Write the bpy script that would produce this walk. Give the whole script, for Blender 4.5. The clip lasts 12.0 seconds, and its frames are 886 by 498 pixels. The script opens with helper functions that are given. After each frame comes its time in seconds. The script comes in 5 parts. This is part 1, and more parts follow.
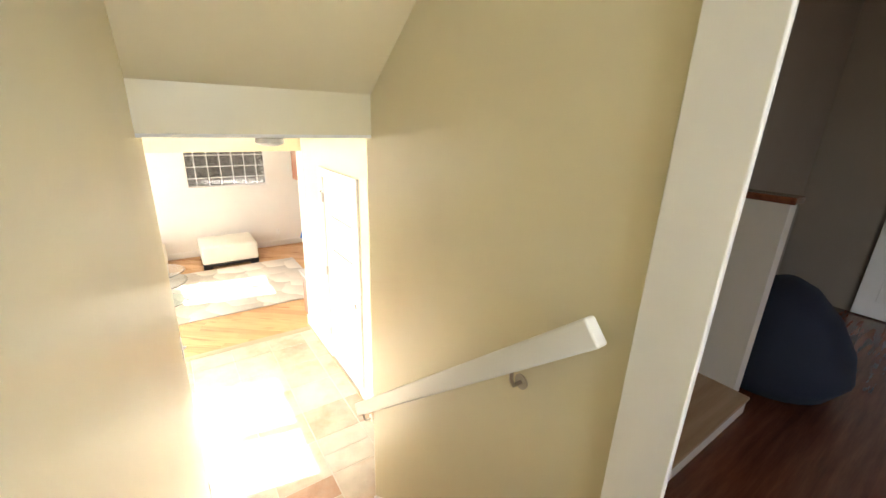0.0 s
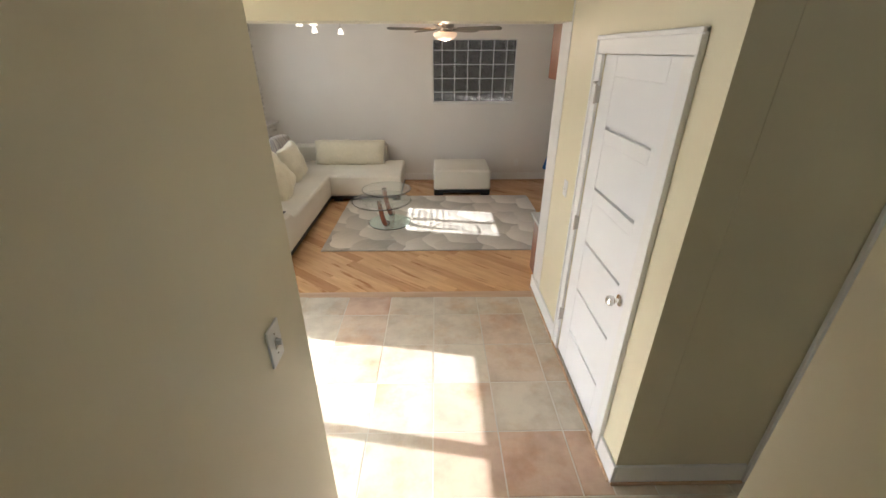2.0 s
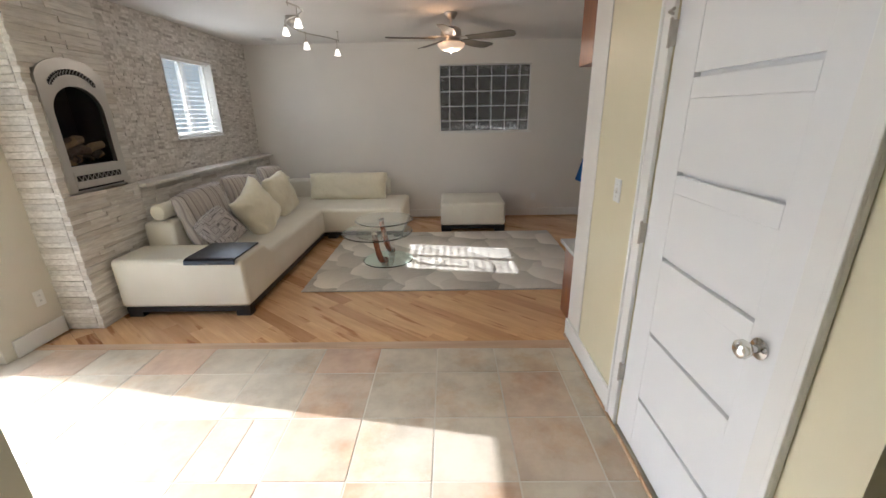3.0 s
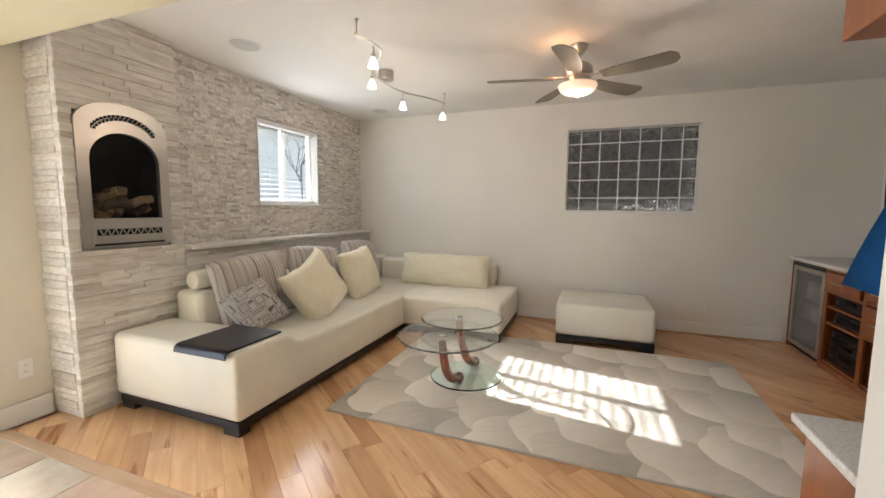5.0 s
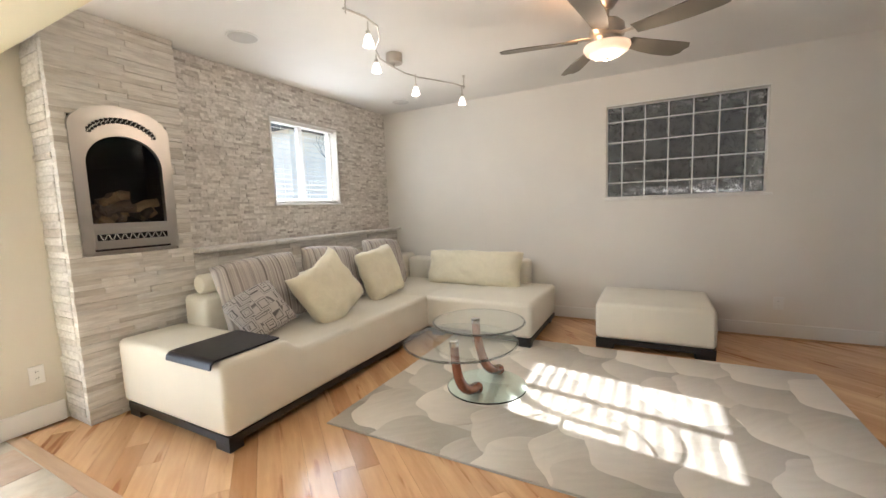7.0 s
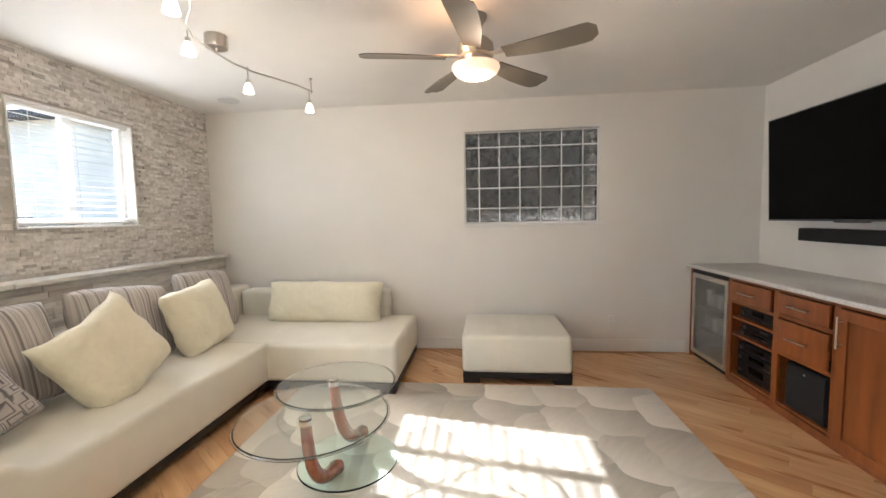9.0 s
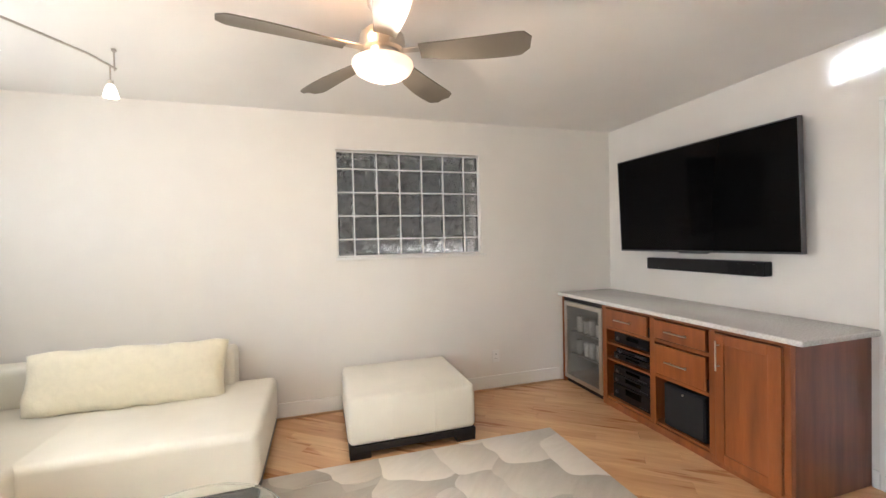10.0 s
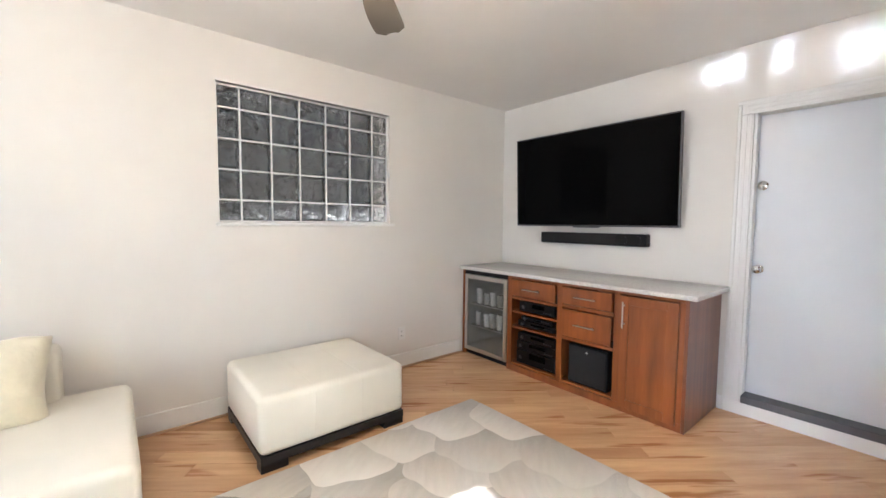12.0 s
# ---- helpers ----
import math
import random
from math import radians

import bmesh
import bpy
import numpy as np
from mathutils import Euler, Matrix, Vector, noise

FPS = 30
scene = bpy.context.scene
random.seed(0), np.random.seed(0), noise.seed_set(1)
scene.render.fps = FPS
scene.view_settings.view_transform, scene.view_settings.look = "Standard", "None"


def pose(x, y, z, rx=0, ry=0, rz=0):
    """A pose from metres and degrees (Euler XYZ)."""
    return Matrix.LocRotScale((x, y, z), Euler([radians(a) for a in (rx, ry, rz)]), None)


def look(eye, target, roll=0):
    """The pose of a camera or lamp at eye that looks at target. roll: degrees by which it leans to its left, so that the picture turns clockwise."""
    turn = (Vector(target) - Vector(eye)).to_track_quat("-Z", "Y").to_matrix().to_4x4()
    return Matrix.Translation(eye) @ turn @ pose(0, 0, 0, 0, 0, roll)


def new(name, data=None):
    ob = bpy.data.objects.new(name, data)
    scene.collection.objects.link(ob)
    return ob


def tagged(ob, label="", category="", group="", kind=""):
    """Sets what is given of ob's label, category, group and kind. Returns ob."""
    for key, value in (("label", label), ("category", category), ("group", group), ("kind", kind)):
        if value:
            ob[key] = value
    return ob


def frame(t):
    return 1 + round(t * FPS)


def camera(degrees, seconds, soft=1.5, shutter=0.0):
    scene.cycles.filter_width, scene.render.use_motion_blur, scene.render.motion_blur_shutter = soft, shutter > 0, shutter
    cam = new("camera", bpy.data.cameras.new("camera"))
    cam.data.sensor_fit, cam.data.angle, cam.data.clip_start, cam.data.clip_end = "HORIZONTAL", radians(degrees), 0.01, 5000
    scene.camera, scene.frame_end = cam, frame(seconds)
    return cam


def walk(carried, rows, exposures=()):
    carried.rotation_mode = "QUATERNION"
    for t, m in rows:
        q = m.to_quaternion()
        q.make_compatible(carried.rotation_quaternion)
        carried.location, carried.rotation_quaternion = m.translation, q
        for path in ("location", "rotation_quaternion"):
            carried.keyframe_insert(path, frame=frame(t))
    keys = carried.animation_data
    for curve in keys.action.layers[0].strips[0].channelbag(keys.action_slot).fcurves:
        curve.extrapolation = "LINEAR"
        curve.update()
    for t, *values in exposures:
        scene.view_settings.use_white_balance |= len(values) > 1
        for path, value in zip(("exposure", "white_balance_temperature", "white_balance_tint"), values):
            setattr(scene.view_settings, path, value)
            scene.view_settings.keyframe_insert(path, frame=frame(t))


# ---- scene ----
cam = camera(96.3, 12.0)
PATH = [
    (0, (0.24, 0.419, 2.601), (1.337, 1.972, 1.979), 2.0),
    (0.2, (0.33, 0.544, 2.58), (1.279, 2.152, 1.862), 2.4),
    (0.3, (0.336, 0.621, 2.555), (1.226, 2.25, 1.811), 3.2),
    (0.5, (0.422, 0.808, 2.528), (1.133, 2.479, 1.69), 3.0),
    (0.6, (0.462, 0.887, 2.515), (1.076, 2.581, 1.646), 2.2),
    (1, (0.559, 1.258, 2.457), (0.905, 2.984, 1.507), -0.8),
    (1.2, (0.575, 1.407, 2.446), (0.846, 3.134, 1.474), -1.1),
    (1.5, (0.589, 1.61, 2.316), (0.746, 3.358, 1.357), -1.2),
    (2, (0.593, 1.929, 2.046), (0.622, 3.717, 1.151), -0.0),
    (2.5, (0.604, 2.267, 1.772), (0.631, 4.105, 0.984), -0.6),
    (4.5, (0.82, 3.652, 1.305), (0.305, 5.568, 1.057), 0.0),
    (5, (0.842, 3.93, 1.312), (0.147, 5.786, 1.111), 0.4),
    (5.5, (0.889, 4.12, 1.301), (0.066, 5.932, 1.095), -0.4),
    (6, (0.95, 4.262, 1.273), (0.032, 6.028, 1.082), -0.9),
    (6.5, (0.968, 4.301, 1.255), (0.028, 6.055, 1.06), -1.9),
    (8.5, (0.885, 4.555, 1.306), (0.276, 6.445, 1.067), -1.4),
    (9, (0.743, 4.735, 1.354), (0.531, 6.718, 1.2), -1.1),
    (9.5, (0.605, 4.998, 1.418), (0.787, 6.987, 1.322), -0.8),
    (10, (0.408, 5.292, 1.41), (0.997, 7.203, 1.372), -1.3),
    (10.5, (0.271, 5.585, 1.392), (1.18, 7.366, 1.345), 0.1),
    (11, (0.194, 5.745, 1.373), (1.329, 7.391, 1.314), 0.4),
    (11.5, (0.096, 5.8, 1.342), (1.326, 7.373, 1.232), -0.1),
    (12, (0.008, 5.812, 1.305), (1.286, 7.345, 1.172), 0.5),
]
EXPOSURES = [(0.0, 3.3, 6550, 10), (0.5, 2.7, 6500, 10), (1.0, 2.1, 6400, 10), (1.5, 1.7, 6200, 10), (2.0, 1.3, 5950, 10), (2.5, 0.95, 5650, 10), (4.5, 1.5, 5950, 10), (6.5, 1.76, 5900, 10), (8.5, 1.85, 5900, 10), (9.0, 1.95, 5850, 10), (9.5, 2.3, 5800, 10), (10.5, 2.45, 5650, 10), (12.0, 2.58, 5450, 10)]
walk(cam, [(t, look(eye, target, roll)) for t, eye, target, roll in PATH], EXPOSURES)

# ---- light ----
SUN_DIR = Vector((1.0, -0.18, -0.575)).normalized()
world = bpy.data.worlds.new("sky")
scene.world = world
world.use_nodes = True
wn = world.node_tree.nodes
sky = wn.new("ShaderNodeTexSky")
sky.sky_type, sky.sun_disc = "NISHITA", False
sky.sun_elevation, sky.sun_rotation = radians(29.5), radians(280.2)
world.node_tree.links.new(sky.outputs[0], wn["Background"].inputs[0])
wn["Background"].inputs[1].default_value = 0.15

sun = new("sun", bpy.data.lights.new("sun", "SUN"))
sun.data.energy, sun.data.angle, sun.data.color = 5.0, radians(0.5), (1.0, 0.96, 0.91)
sun.matrix_world = look((-20, 4, 12), Vector((-20, 4, 12)) + SUN_DIR)


def area_lamp(name, eye, target, w, h, energy, colour=(0.93, 0.97, 1.0)):
    ob = new(name, bpy.data.lights.new(name, "AREA"))
    ob.data.shape, ob.data.size, ob.data.size_y = "RECTANGLE", w, h
    ob.data.energy, ob.data.color = energy, colour
    ob.matrix_world = look(eye, target)
    return ob


def point_lamp(name, at, energy, colour, size):
    ob = new(name, bpy.data.lights.new(name, "POINT"))
    ob.data.energy, ob.data.color, ob.data.shadow_soft_size = energy, colour, size
    ob.location = at
    return ob


area_lamp("patio_sky_light", (-2.5, 4.13, 1.05), (0, 4.13, 0.8), 1.4, 1.75, 6.5)

area_lamp("small_window_sky_light", (-2.17, 7.385, 1.76), (0.4, 7.2, 1.5), 0.8, 0.75, 2.2)

# Added lamps standing in for sunlight that the table's two glass tops and base throw up onto the wall above the
# exterior door.
for n_, (gx, gy, gz), (wy, wz), gw, gh, ge in (
        (0, (-0.07, 6.74, 0.53), (6.75, 2.36), 0.23, 0.15, 0.048),
        (1, (-0.03, 6.66, 0.53), (6.41, 2.37), 0.12, 0.15, 0.026),
        (2, (0.02, 6.60, 0.53), (6.09, 2.31), 0.16, 0.20, 0.036),
        (3, (-0.03, 6.79, 0.45), (6.26, 1.88), 0.24, 0.02, 0.004)):
    area_lamp("table_glint_stand_in", (gx, gy, gz), (3.30, wy, wz), gw, gh, ge, (0.93, 0.97, 1.0)).data.spread = radians(1.15)

# Added fill lamp that brightens the landing; the window it shines through is invented.
area_lamp("landing_fill_light", (0.65, -1.37, 2.65), (0.65, 1.0, 2.2), 0.5, 1.0, 2.2)

# ---- materials ----
MATS = {}


def nodes_of(name):
    m = bpy.data.materials.new(name)
    m.use_nodes = True
    nt = m.node_tree
    return m, nt, nt.nodes["Principled BSDF"]


def link(nt, a, b):
    nt.links.new(a, b)


def node(nt, kind, **inputs):
    n = nt.nodes.new(kind)
    for k, v in inputs.items():
        n.inputs[k].default_value = v
    return n


def coords(nt, scale=(1, 1, 1), rot=(0, 0, 0), shift_random=False, space="world"):
    """World position, or the object's own coordinates, scaled and turned."""
    if space == "world":
        src = nt.nodes.new("ShaderNodeNewGeometry").outputs["Position"]
    else:
        src = nt.nodes.new("ShaderNodeTexCoord").outputs["Object"]
    mp = nt.nodes.new("ShaderNodeMapping")
    mp.inputs["Scale"].default_value = scale
    mp.inputs["Rotation"].default_value = rot
    rotate = nt.nodes.new("ShaderNodeMapping")
    rotate.inputs["Rotation"].default_value = rot
    mp.inputs["Rotation"].default_value = (0, 0, 0)
    link(nt, src, rotate.inputs[0])
    link(nt, rotate.outputs[0], mp.inputs[0])
    out = mp.outputs[0]
    if shift_random:
        info = nt.nodes.new("ShaderNodeObjectInfo")
        add = nt.nodes.new("ShaderNodeVectorMath")
        add.operation = "MULTIPLY_ADD"
        add.inputs[0].default_value = (37, 91, 53)
        link(nt, info.outputs["Random"], add.inputs[1])
        link(nt, out, add.inputs[2])
        out = add.outputs[0]
    return out


def ramp(nt, fac, stops):
    r = nt.nodes.new("ShaderNodeValToRGB")
    el = r.color_ramp.elements
    while len(el) < len(stops):
        el.new(0.5)
    for e, (p, c) in zip(el, stops):
        e.position, e.color = p, (*c, 1)
    link(nt, fac, r.inputs[0])
    return r.outputs[0]


def mix(nt, a, b, fac, mode="MIX"):
    m = nt.nodes.new("ShaderNodeMix")
    m.data_type, m.blend_type = "RGBA", mode
    for sock, v in ((m.inputs[0], fac), (m.inputs[6], a), (m.inputs[7], b)):
        if isinstance(v, (int, float)):
            sock.default_value = v
        elif isinstance(v, tuple):
            sock.default_value = (*v, 1)
        else:
            link(nt, v, sock)
    return m.outputs[2]


def noise_tex(nt, vec, scale, detail=4, rough=0.5):
    n = node(nt, "ShaderNodeTexNoise", Scale=scale, Detail=detail, Roughness=rough)
    link(nt, vec, n.inputs["Vector"])
    return n.outputs["Fac"]


def bump(nt, height, strength, distance, bsdf):
    b = node(nt, "ShaderNodeBump", Strength=strength, Distance=distance)
    link(nt, height, b.inputs["Height"])
    link(nt, b.outputs[0], bsdf.inputs["Normal"])


def painted(name, colour, rough=0.6, fine=300.0, vary=0.04, bumped=0.08, metal=0.0, coat=0.0):
    """A painted or plain surface with slow stains and a fine relief."""
    m, nt, b = nodes_of(name)
    p = coords(nt)
    slow = noise_tex(nt, p, 1.7, 3)
    low = tuple(c * (1 - 2 * vary) for c in colour)
    high = tuple(min(1, c * (1 + vary)) for c in colour)
    col = ramp(nt, slow, [(0.3, low), (0.7, high)])
    link(nt, col, b.inputs["Base Color"])
    b.inputs["Roughness"].default_value, b.inputs["Metallic"].default_value = rough, metal
    b.inputs["Coat Weight"].default_value = coat
    if bumped:
        bump(nt, noise_tex(nt, p, fine, 3), bumped, 0.002, b)
    return m


# Brightness and darkness seen through the glass blocks, painted as blotches.
def mottled(name):
    m, nt, b = nodes_of(name)
    n = noise_tex(nt, coords(nt), 3.4, 5, 0.6)
    link(nt, ramp(nt, n, [(0.42, (0.010, 0.010, 0.009)), (0.52, (0.09, 0.08, 0.065)), (0.60, (0.55, 0.52, 0.46))]), b.inputs["Base Color"])
    b.inputs["Roughness"].default_value = 0.9
    return m


BACKDROP_MOTTLE = mottled("mottled_light_and_dark_backdrop")
WHITE_WALL = painted("white_wall_paint", (0.80, 0.77, 0.72), 0.55, 220, 0.015, 0.1)
CEILING = painted("ceiling_paint", (0.82, 0.80, 0.77), 0.7, 160, 0.015, 0.1)
YELLOW_WALL = painted("yellow_wall_paint", (0.76, 0.69, 0.49), 0.38, 220, 0.02, 0.08)
TRIM = painted("white_gloss_trim", (0.84, 0.83, 0.80), 0.3, 90, 0.015, 0.03)
DOOR_PAINT = painted("white_door_paint", (0.84, 0.84, 0.84), 0.28, 60, 0.015, 0.04)
PLASTIC = painted("white_plastic", (0.82, 0.81, 0.78), 0.35, 60, 0.01, 0)
BLACK_PLASTIC = painted("black_plastic", (0.006, 0.006, 0.007), 0.4, 500, 0.1, 0.05)
BLACK_GLOSS = painted("black_gloss_screen", (0.002, 0.002, 0.002), 0.08, 10, 0.0, 0)
BLACK_GLOSS.node_tree.nodes["Principled BSDF"].inputs["Specular IOR Level"].default_value = 0.06
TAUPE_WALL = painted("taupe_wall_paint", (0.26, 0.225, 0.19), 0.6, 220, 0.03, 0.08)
CREAM_WALL = painted("cream_wall_paint", (0.70, 0.655, 0.56), 0.45, 220, 0.015, 0.08)
BLACK_PLASTIC.node_tree.nodes["Principled BSDF"].inputs["Specular IOR Level"].default_value = 0.25
BLACK_WOOD = painted("black_stained_wood", (0.012, 0.010, 0.009), 0.35, 120, 0.15, 0.1)
BLACK_LEATHER = painted("black_leather", (0.014, 0.013, 0.018), 0.28, 260, 0.1, 0.3)
CHROME = painted("chrome", (0.72, 0.71, 0.69), 0.12, 30, 0.03, 0, 1.0)
NICKEL = painted("brushed_nickel", (0.55, 0.51, 0.46), 0.32, 300, 0.05, 0.03, 1.0)
STEEL = painted("brushed_steel", (0.60, 0.58, 0.54), 0.3, 300, 0.05, 0.03, 1.0)
GRILLE_GREY = painted("pale_grey_speaker_mesh", (0.66, 0.65, 0.63), 0.8, 500, 0.05, 0.3)
GREY_METAL = painted("grey_metal", (0.12, 0.12, 0.13), 0.4, 100, 0.1, 0.05, 0.8)
EARTH = painted("outside_soil", (0.12, 0.11, 0.08), 0.9, 20, 0.3, 0.6)
FENCE = painted("weathered_fence_boards", (0.30, 0.28, 0.25), 0.8, 60, 0.2, 0.3)
SIDING = painted("pale_siding", (0.90, 0.81, 0.68), 0.7, 40, 0.05, 0.1)
SHINGLE = painted("grey_roof_shingle", (0.12, 0.12, 0.12), 0.9, 60, 0.2, 0.4)
BARK = painted("grey_bark", (0.14, 0.12, 0.10), 0.9, 40, 0.25, 0.6)
SOOT = painted("soot_black", (0.02, 0.018, 0.016), 0.8, 60, 0.2, 0.3)
BLUE_CLOTH = painted("blue_cloth", (0.015, 0.13, 0.40), 0.85, 400, 0.1, 0.5)
GRILLE_CLOTH = painted("black_grille_cloth", (0.008, 0.008, 0.009), 0.8, 300, 0.1, 0.3)
NAVY_CLOTH = painted("navy_cloth", (0.012, 0.02, 0.045), 0.8, 300, 0.1, 0.4)


def leather(name, colour):
    m, nt, b = nodes_of(name)
    p = coords(nt)
    col = ramp(nt, noise_tex(nt, p, 3.0, 4), [(0.3, tuple(c * 0.93 for c in colour)), (0.7, colour)])
    link(nt, col, b.inputs["Base Color"])
    b.inputs["Roughness"].default_value = 0.48
    v = node(nt, "ShaderNodeTexVoronoi", Scale=260.0)
    link(nt, p, v.inputs["Vector"])
    creases = noise_tex(nt, p, 9.0, 3)
    add = nt.nodes.new("ShaderNodeMath")
    add.operation = "MULTIPLY_ADD"
    add.inputs[1].default_value = 0.13
    link(nt, v.outputs["Distance"], add.inputs[0])
    link(nt, creases, add.inputs[2])
    bump(nt, add.outputs[0], 0.35, 0.006, b)
    return m


CREAM_LEATHER = leather("cream_leather", (0.84, 0.80, 0.69))


def fluffy(name, colour):
    m, nt, b = nodes_of(name)
    p = coords(nt)
    n = noise_tex(nt, p, 26.0, 5, 0.6)
    mix_folds = noise_tex(nt, p, 9.0, 5, 0.55)
    col = ramp(nt, n, [(0.3, tuple(c * 0.94 for c in colour)), (0.65, colour)])
    link(nt, col, b.inputs["Base Color"])
    b.inputs["Roughness"].default_value = 0.95
    b.inputs["Sheen Weight"].default_value = 0.4
    bump(nt, mix_folds, 0.45, 0.03, b)
    return m


CREAM_FUR = fluffy("cream_fleece", (0.86, 0.80, 0.62))


def striped(name):
    m, nt, b = nodes_of(name)
    p = coords(nt, space="object")
    sep = nt.nodes.new("ShaderNodeSeparateXYZ")
    link(nt, p, sep.inputs[0])
    w = nt.nodes.new("ShaderNodeTexNoise")
    w.noise_dimensions = "1D"
    w.inputs["Scale"].default_value, w.inputs["Detail"].default_value = 42.0, 1.0
    link(nt, sep.outputs[0], w.inputs["W"])
    col = ramp(nt, w.outputs["Fac"], [(0.30, (0.20, 0.175, 0.16)), (0.42, (0.42, 0.37, 0.34)), (0.5, (0.60, 0.55, 0.50)), (0.58, (0.36, 0.32, 0.30)), (0.66, (0.64, 0.59, 0.53))])
    link(nt, col, b.inputs["Base Color"])
    b.inputs["Roughness"].default_value = 0.85
    bump(nt, noise_tex(nt, p, 500.0, 2), 0.3, 0.002, b)
    return m


STRIPES = striped("striped_weave")


def patterned(name):
    m, nt, b = nodes_of(name)
    p = coords(nt, space="object")
    v = node(nt, "ShaderNodeTexVoronoi", Scale=10.0, Randomness=0.9)
    v.distance = "CHEBYCHEV"
    link(nt, p, v.inputs["Vector"])
    rings = nt.nodes.new("ShaderNodeMath")
    rings.operation = "PINGPONG"
    rings.inputs[1].default_value = 0.14
    link(nt, v.outputs["Distance"], rings.inputs[0])
    col = ramp(nt, rings.outputs[0], [(0.015, (0.12, 0.11, 0.11)), (0.03, (0.46, 0.42, 0.40)), (0.118, (0.56, 0.52, 0.49)), (0.13, (0.17, 0.155, 0.15))])
    link(nt, col, b.inputs["Base Color"])
    b.inputs["Roughness"].default_value = 0.8
    return m


PATTERN = patterned("maze_pattern_weave")


def wood(name, dark, light, rot=0.0, rough=0.3, per_piece=0.5, grain=14.0, along=(0.6, 9.0, 9.0), coat=0.2, deep=None, streaks=False):
    """Grain along the turned x axis; pieces differ by the object's random number."""
    m, nt, b = nodes_of(name)
    p = coords(nt, along, (0, 0, -rot), True)
    g = noise_tex(nt, p, grain / 6, 8, 0.62)
    info = nt.nodes.new("ShaderNodeObjectInfo")
    base = ramp(nt, g, [(0.25, dark), (0.5, tuple((a + c) / 2 for a, c in zip(dark, light))), (0.72, light)])
    tone = ramp(nt, info.outputs["Random"], deep or [(0.0, (0.62, 0.60, 0.58)), (0.5, (1, 1, 1)), (1.0, (1.15, 1.12, 1.08))])
    col = mix(nt, base, tone, per_piece, "MULTIPLY")
    if streaks:
        knots = noise_tex(nt, coords(nt, (1.6, 14, 14), (0, 0, -rot), True), 1.0, 3, 0.5)
        col = mix(nt, col, ramp(nt, knots, [(0.60, (1, 1, 1)), (0.67, (0.60, 0.44, 0.32))]), 0.85, "MULTIPLY")
    link(nt, col, b.inputs["Base Color"])
    b.inputs["Roughness"].default_value, b.inputs["Coat Weight"].default_value = rough, coat
    b.inputs["Coat Roughness"].default_value = 0.15
    bump(nt, g, 0.12, 0.002, b)
    return m


PLANK_TURN = radians(-38)
FLOOR_WOOD = wood("oak_floor_boards", (0.56, 0.325, 0.15), (0.76, 0.48, 0.25), PLANK_TURN, 0.22, 0.9, 14, (0.9, 8, 8), 0.35,
                  [(0.0, (0.70, 0.58, 0.48)), (0.08, (0.86, 0.80, 0.73)), (0.35, (0.98, 0.95, 0.92)), (0.7, (1.05, 1.04, 1.02)), (1.0, (1.14, 1.15, 1.16))], True)
STRIP_WOOD = wood("oak_threshold", (0.42, 0.26, 0.14), (0.62, 0.42, 0.26), 0, 0.3, 0.3)
CHERRY = wood("cherry_cabinet_wood", (0.15, 0.038, 0.010), (0.33, 0.102, 0.023), radians(90), 0.28, 0.3, 10, (8, 8, 0.8), 0.3)
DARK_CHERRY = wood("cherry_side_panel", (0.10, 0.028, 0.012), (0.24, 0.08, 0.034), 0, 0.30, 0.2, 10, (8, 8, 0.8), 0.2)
LEG_WOOD = wood("red_brown_leg_wood", (0.16, 0.045, 0.02), (0.36, 0.13, 0.06), 0, 0.2, 0.2, 20, (6, 6, 3), 0.5)
BLADE_WOOD = painted("fan_blade_finish", (0.17, 0.15, 0.12), 0.4, 100, 0.08, 0.05)
UPPER_WOOD = wood("dark_red_floor_boards", (0.09, 0.025, 0.012), (0.24, 0.08, 0.04), 0, 0.25, 0.6, 14, (1, 12, 12))


def stone(name, stops, scale, rough=0.7, strength=0.5, dist=0.01, per="object", stretch=(1, 1, 1)):
    m, nt, b = nodes_of(name)
    p = coords(nt, stretch, (0, 0, 0), per == "object")
    n = noise_tex(nt, p, scale, 7, 0.6)
    if per == "object":
        rnd = nt.nodes.new("ShaderNodeObjectInfo").outputs["Random"]
    else:
        rnd = nt.nodes.new("ShaderNodeNewGeometry").outputs["Random Per Island"]
    tone = ramp(nt, rnd, stops)
    vein = ramp(nt, n, [(0.3, (0.72, 0.70, 0.68)), (0.6, (1.05, 1.05, 1.05))])
    col = mix(nt, tone, vein, 0.85, "MULTIPLY")
    link(nt, col, b.inputs["Base Color"])
    b.inputs["Roughness"].default_value = rough
    bump(nt, n, strength, dist, b)
    return m


LEDGE_STONE = stone("split_ledgestone", [(0.0, (0.56, 0.51, 0.45)), (0.25, (0.70, 0.66, 0.60)), (0.7, (0.81, 0.78, 0.73)), (1.0, (0.63, 0.60, 0.56))], 9, 0.75, 0.7, 0.010, stretch=(3.0, 0.7, 5.0))
MOSAIC = stone("grey_mosaic", [(0.0, (0.42, 0.38, 0.34)), (0.12, (0.56, 0.52, 0.47)), (0.5, (0.68, 0.64, 0.59)), (0.85, (0.74, 0.70, 0.65)), (1.0, (0.84, 0.81, 0.76))], 40, 0.45, 0.25, 0.003, "island")
TILE_GROUT = painted("pale_tile_grout", (0.60, 0.56, 0.48), 0.9, 200, 0.1, 0.3)
GROUT = painted("grey_grout", (0.58, 0.55, 0.50), 0.9, 200, 0.1, 0.3)
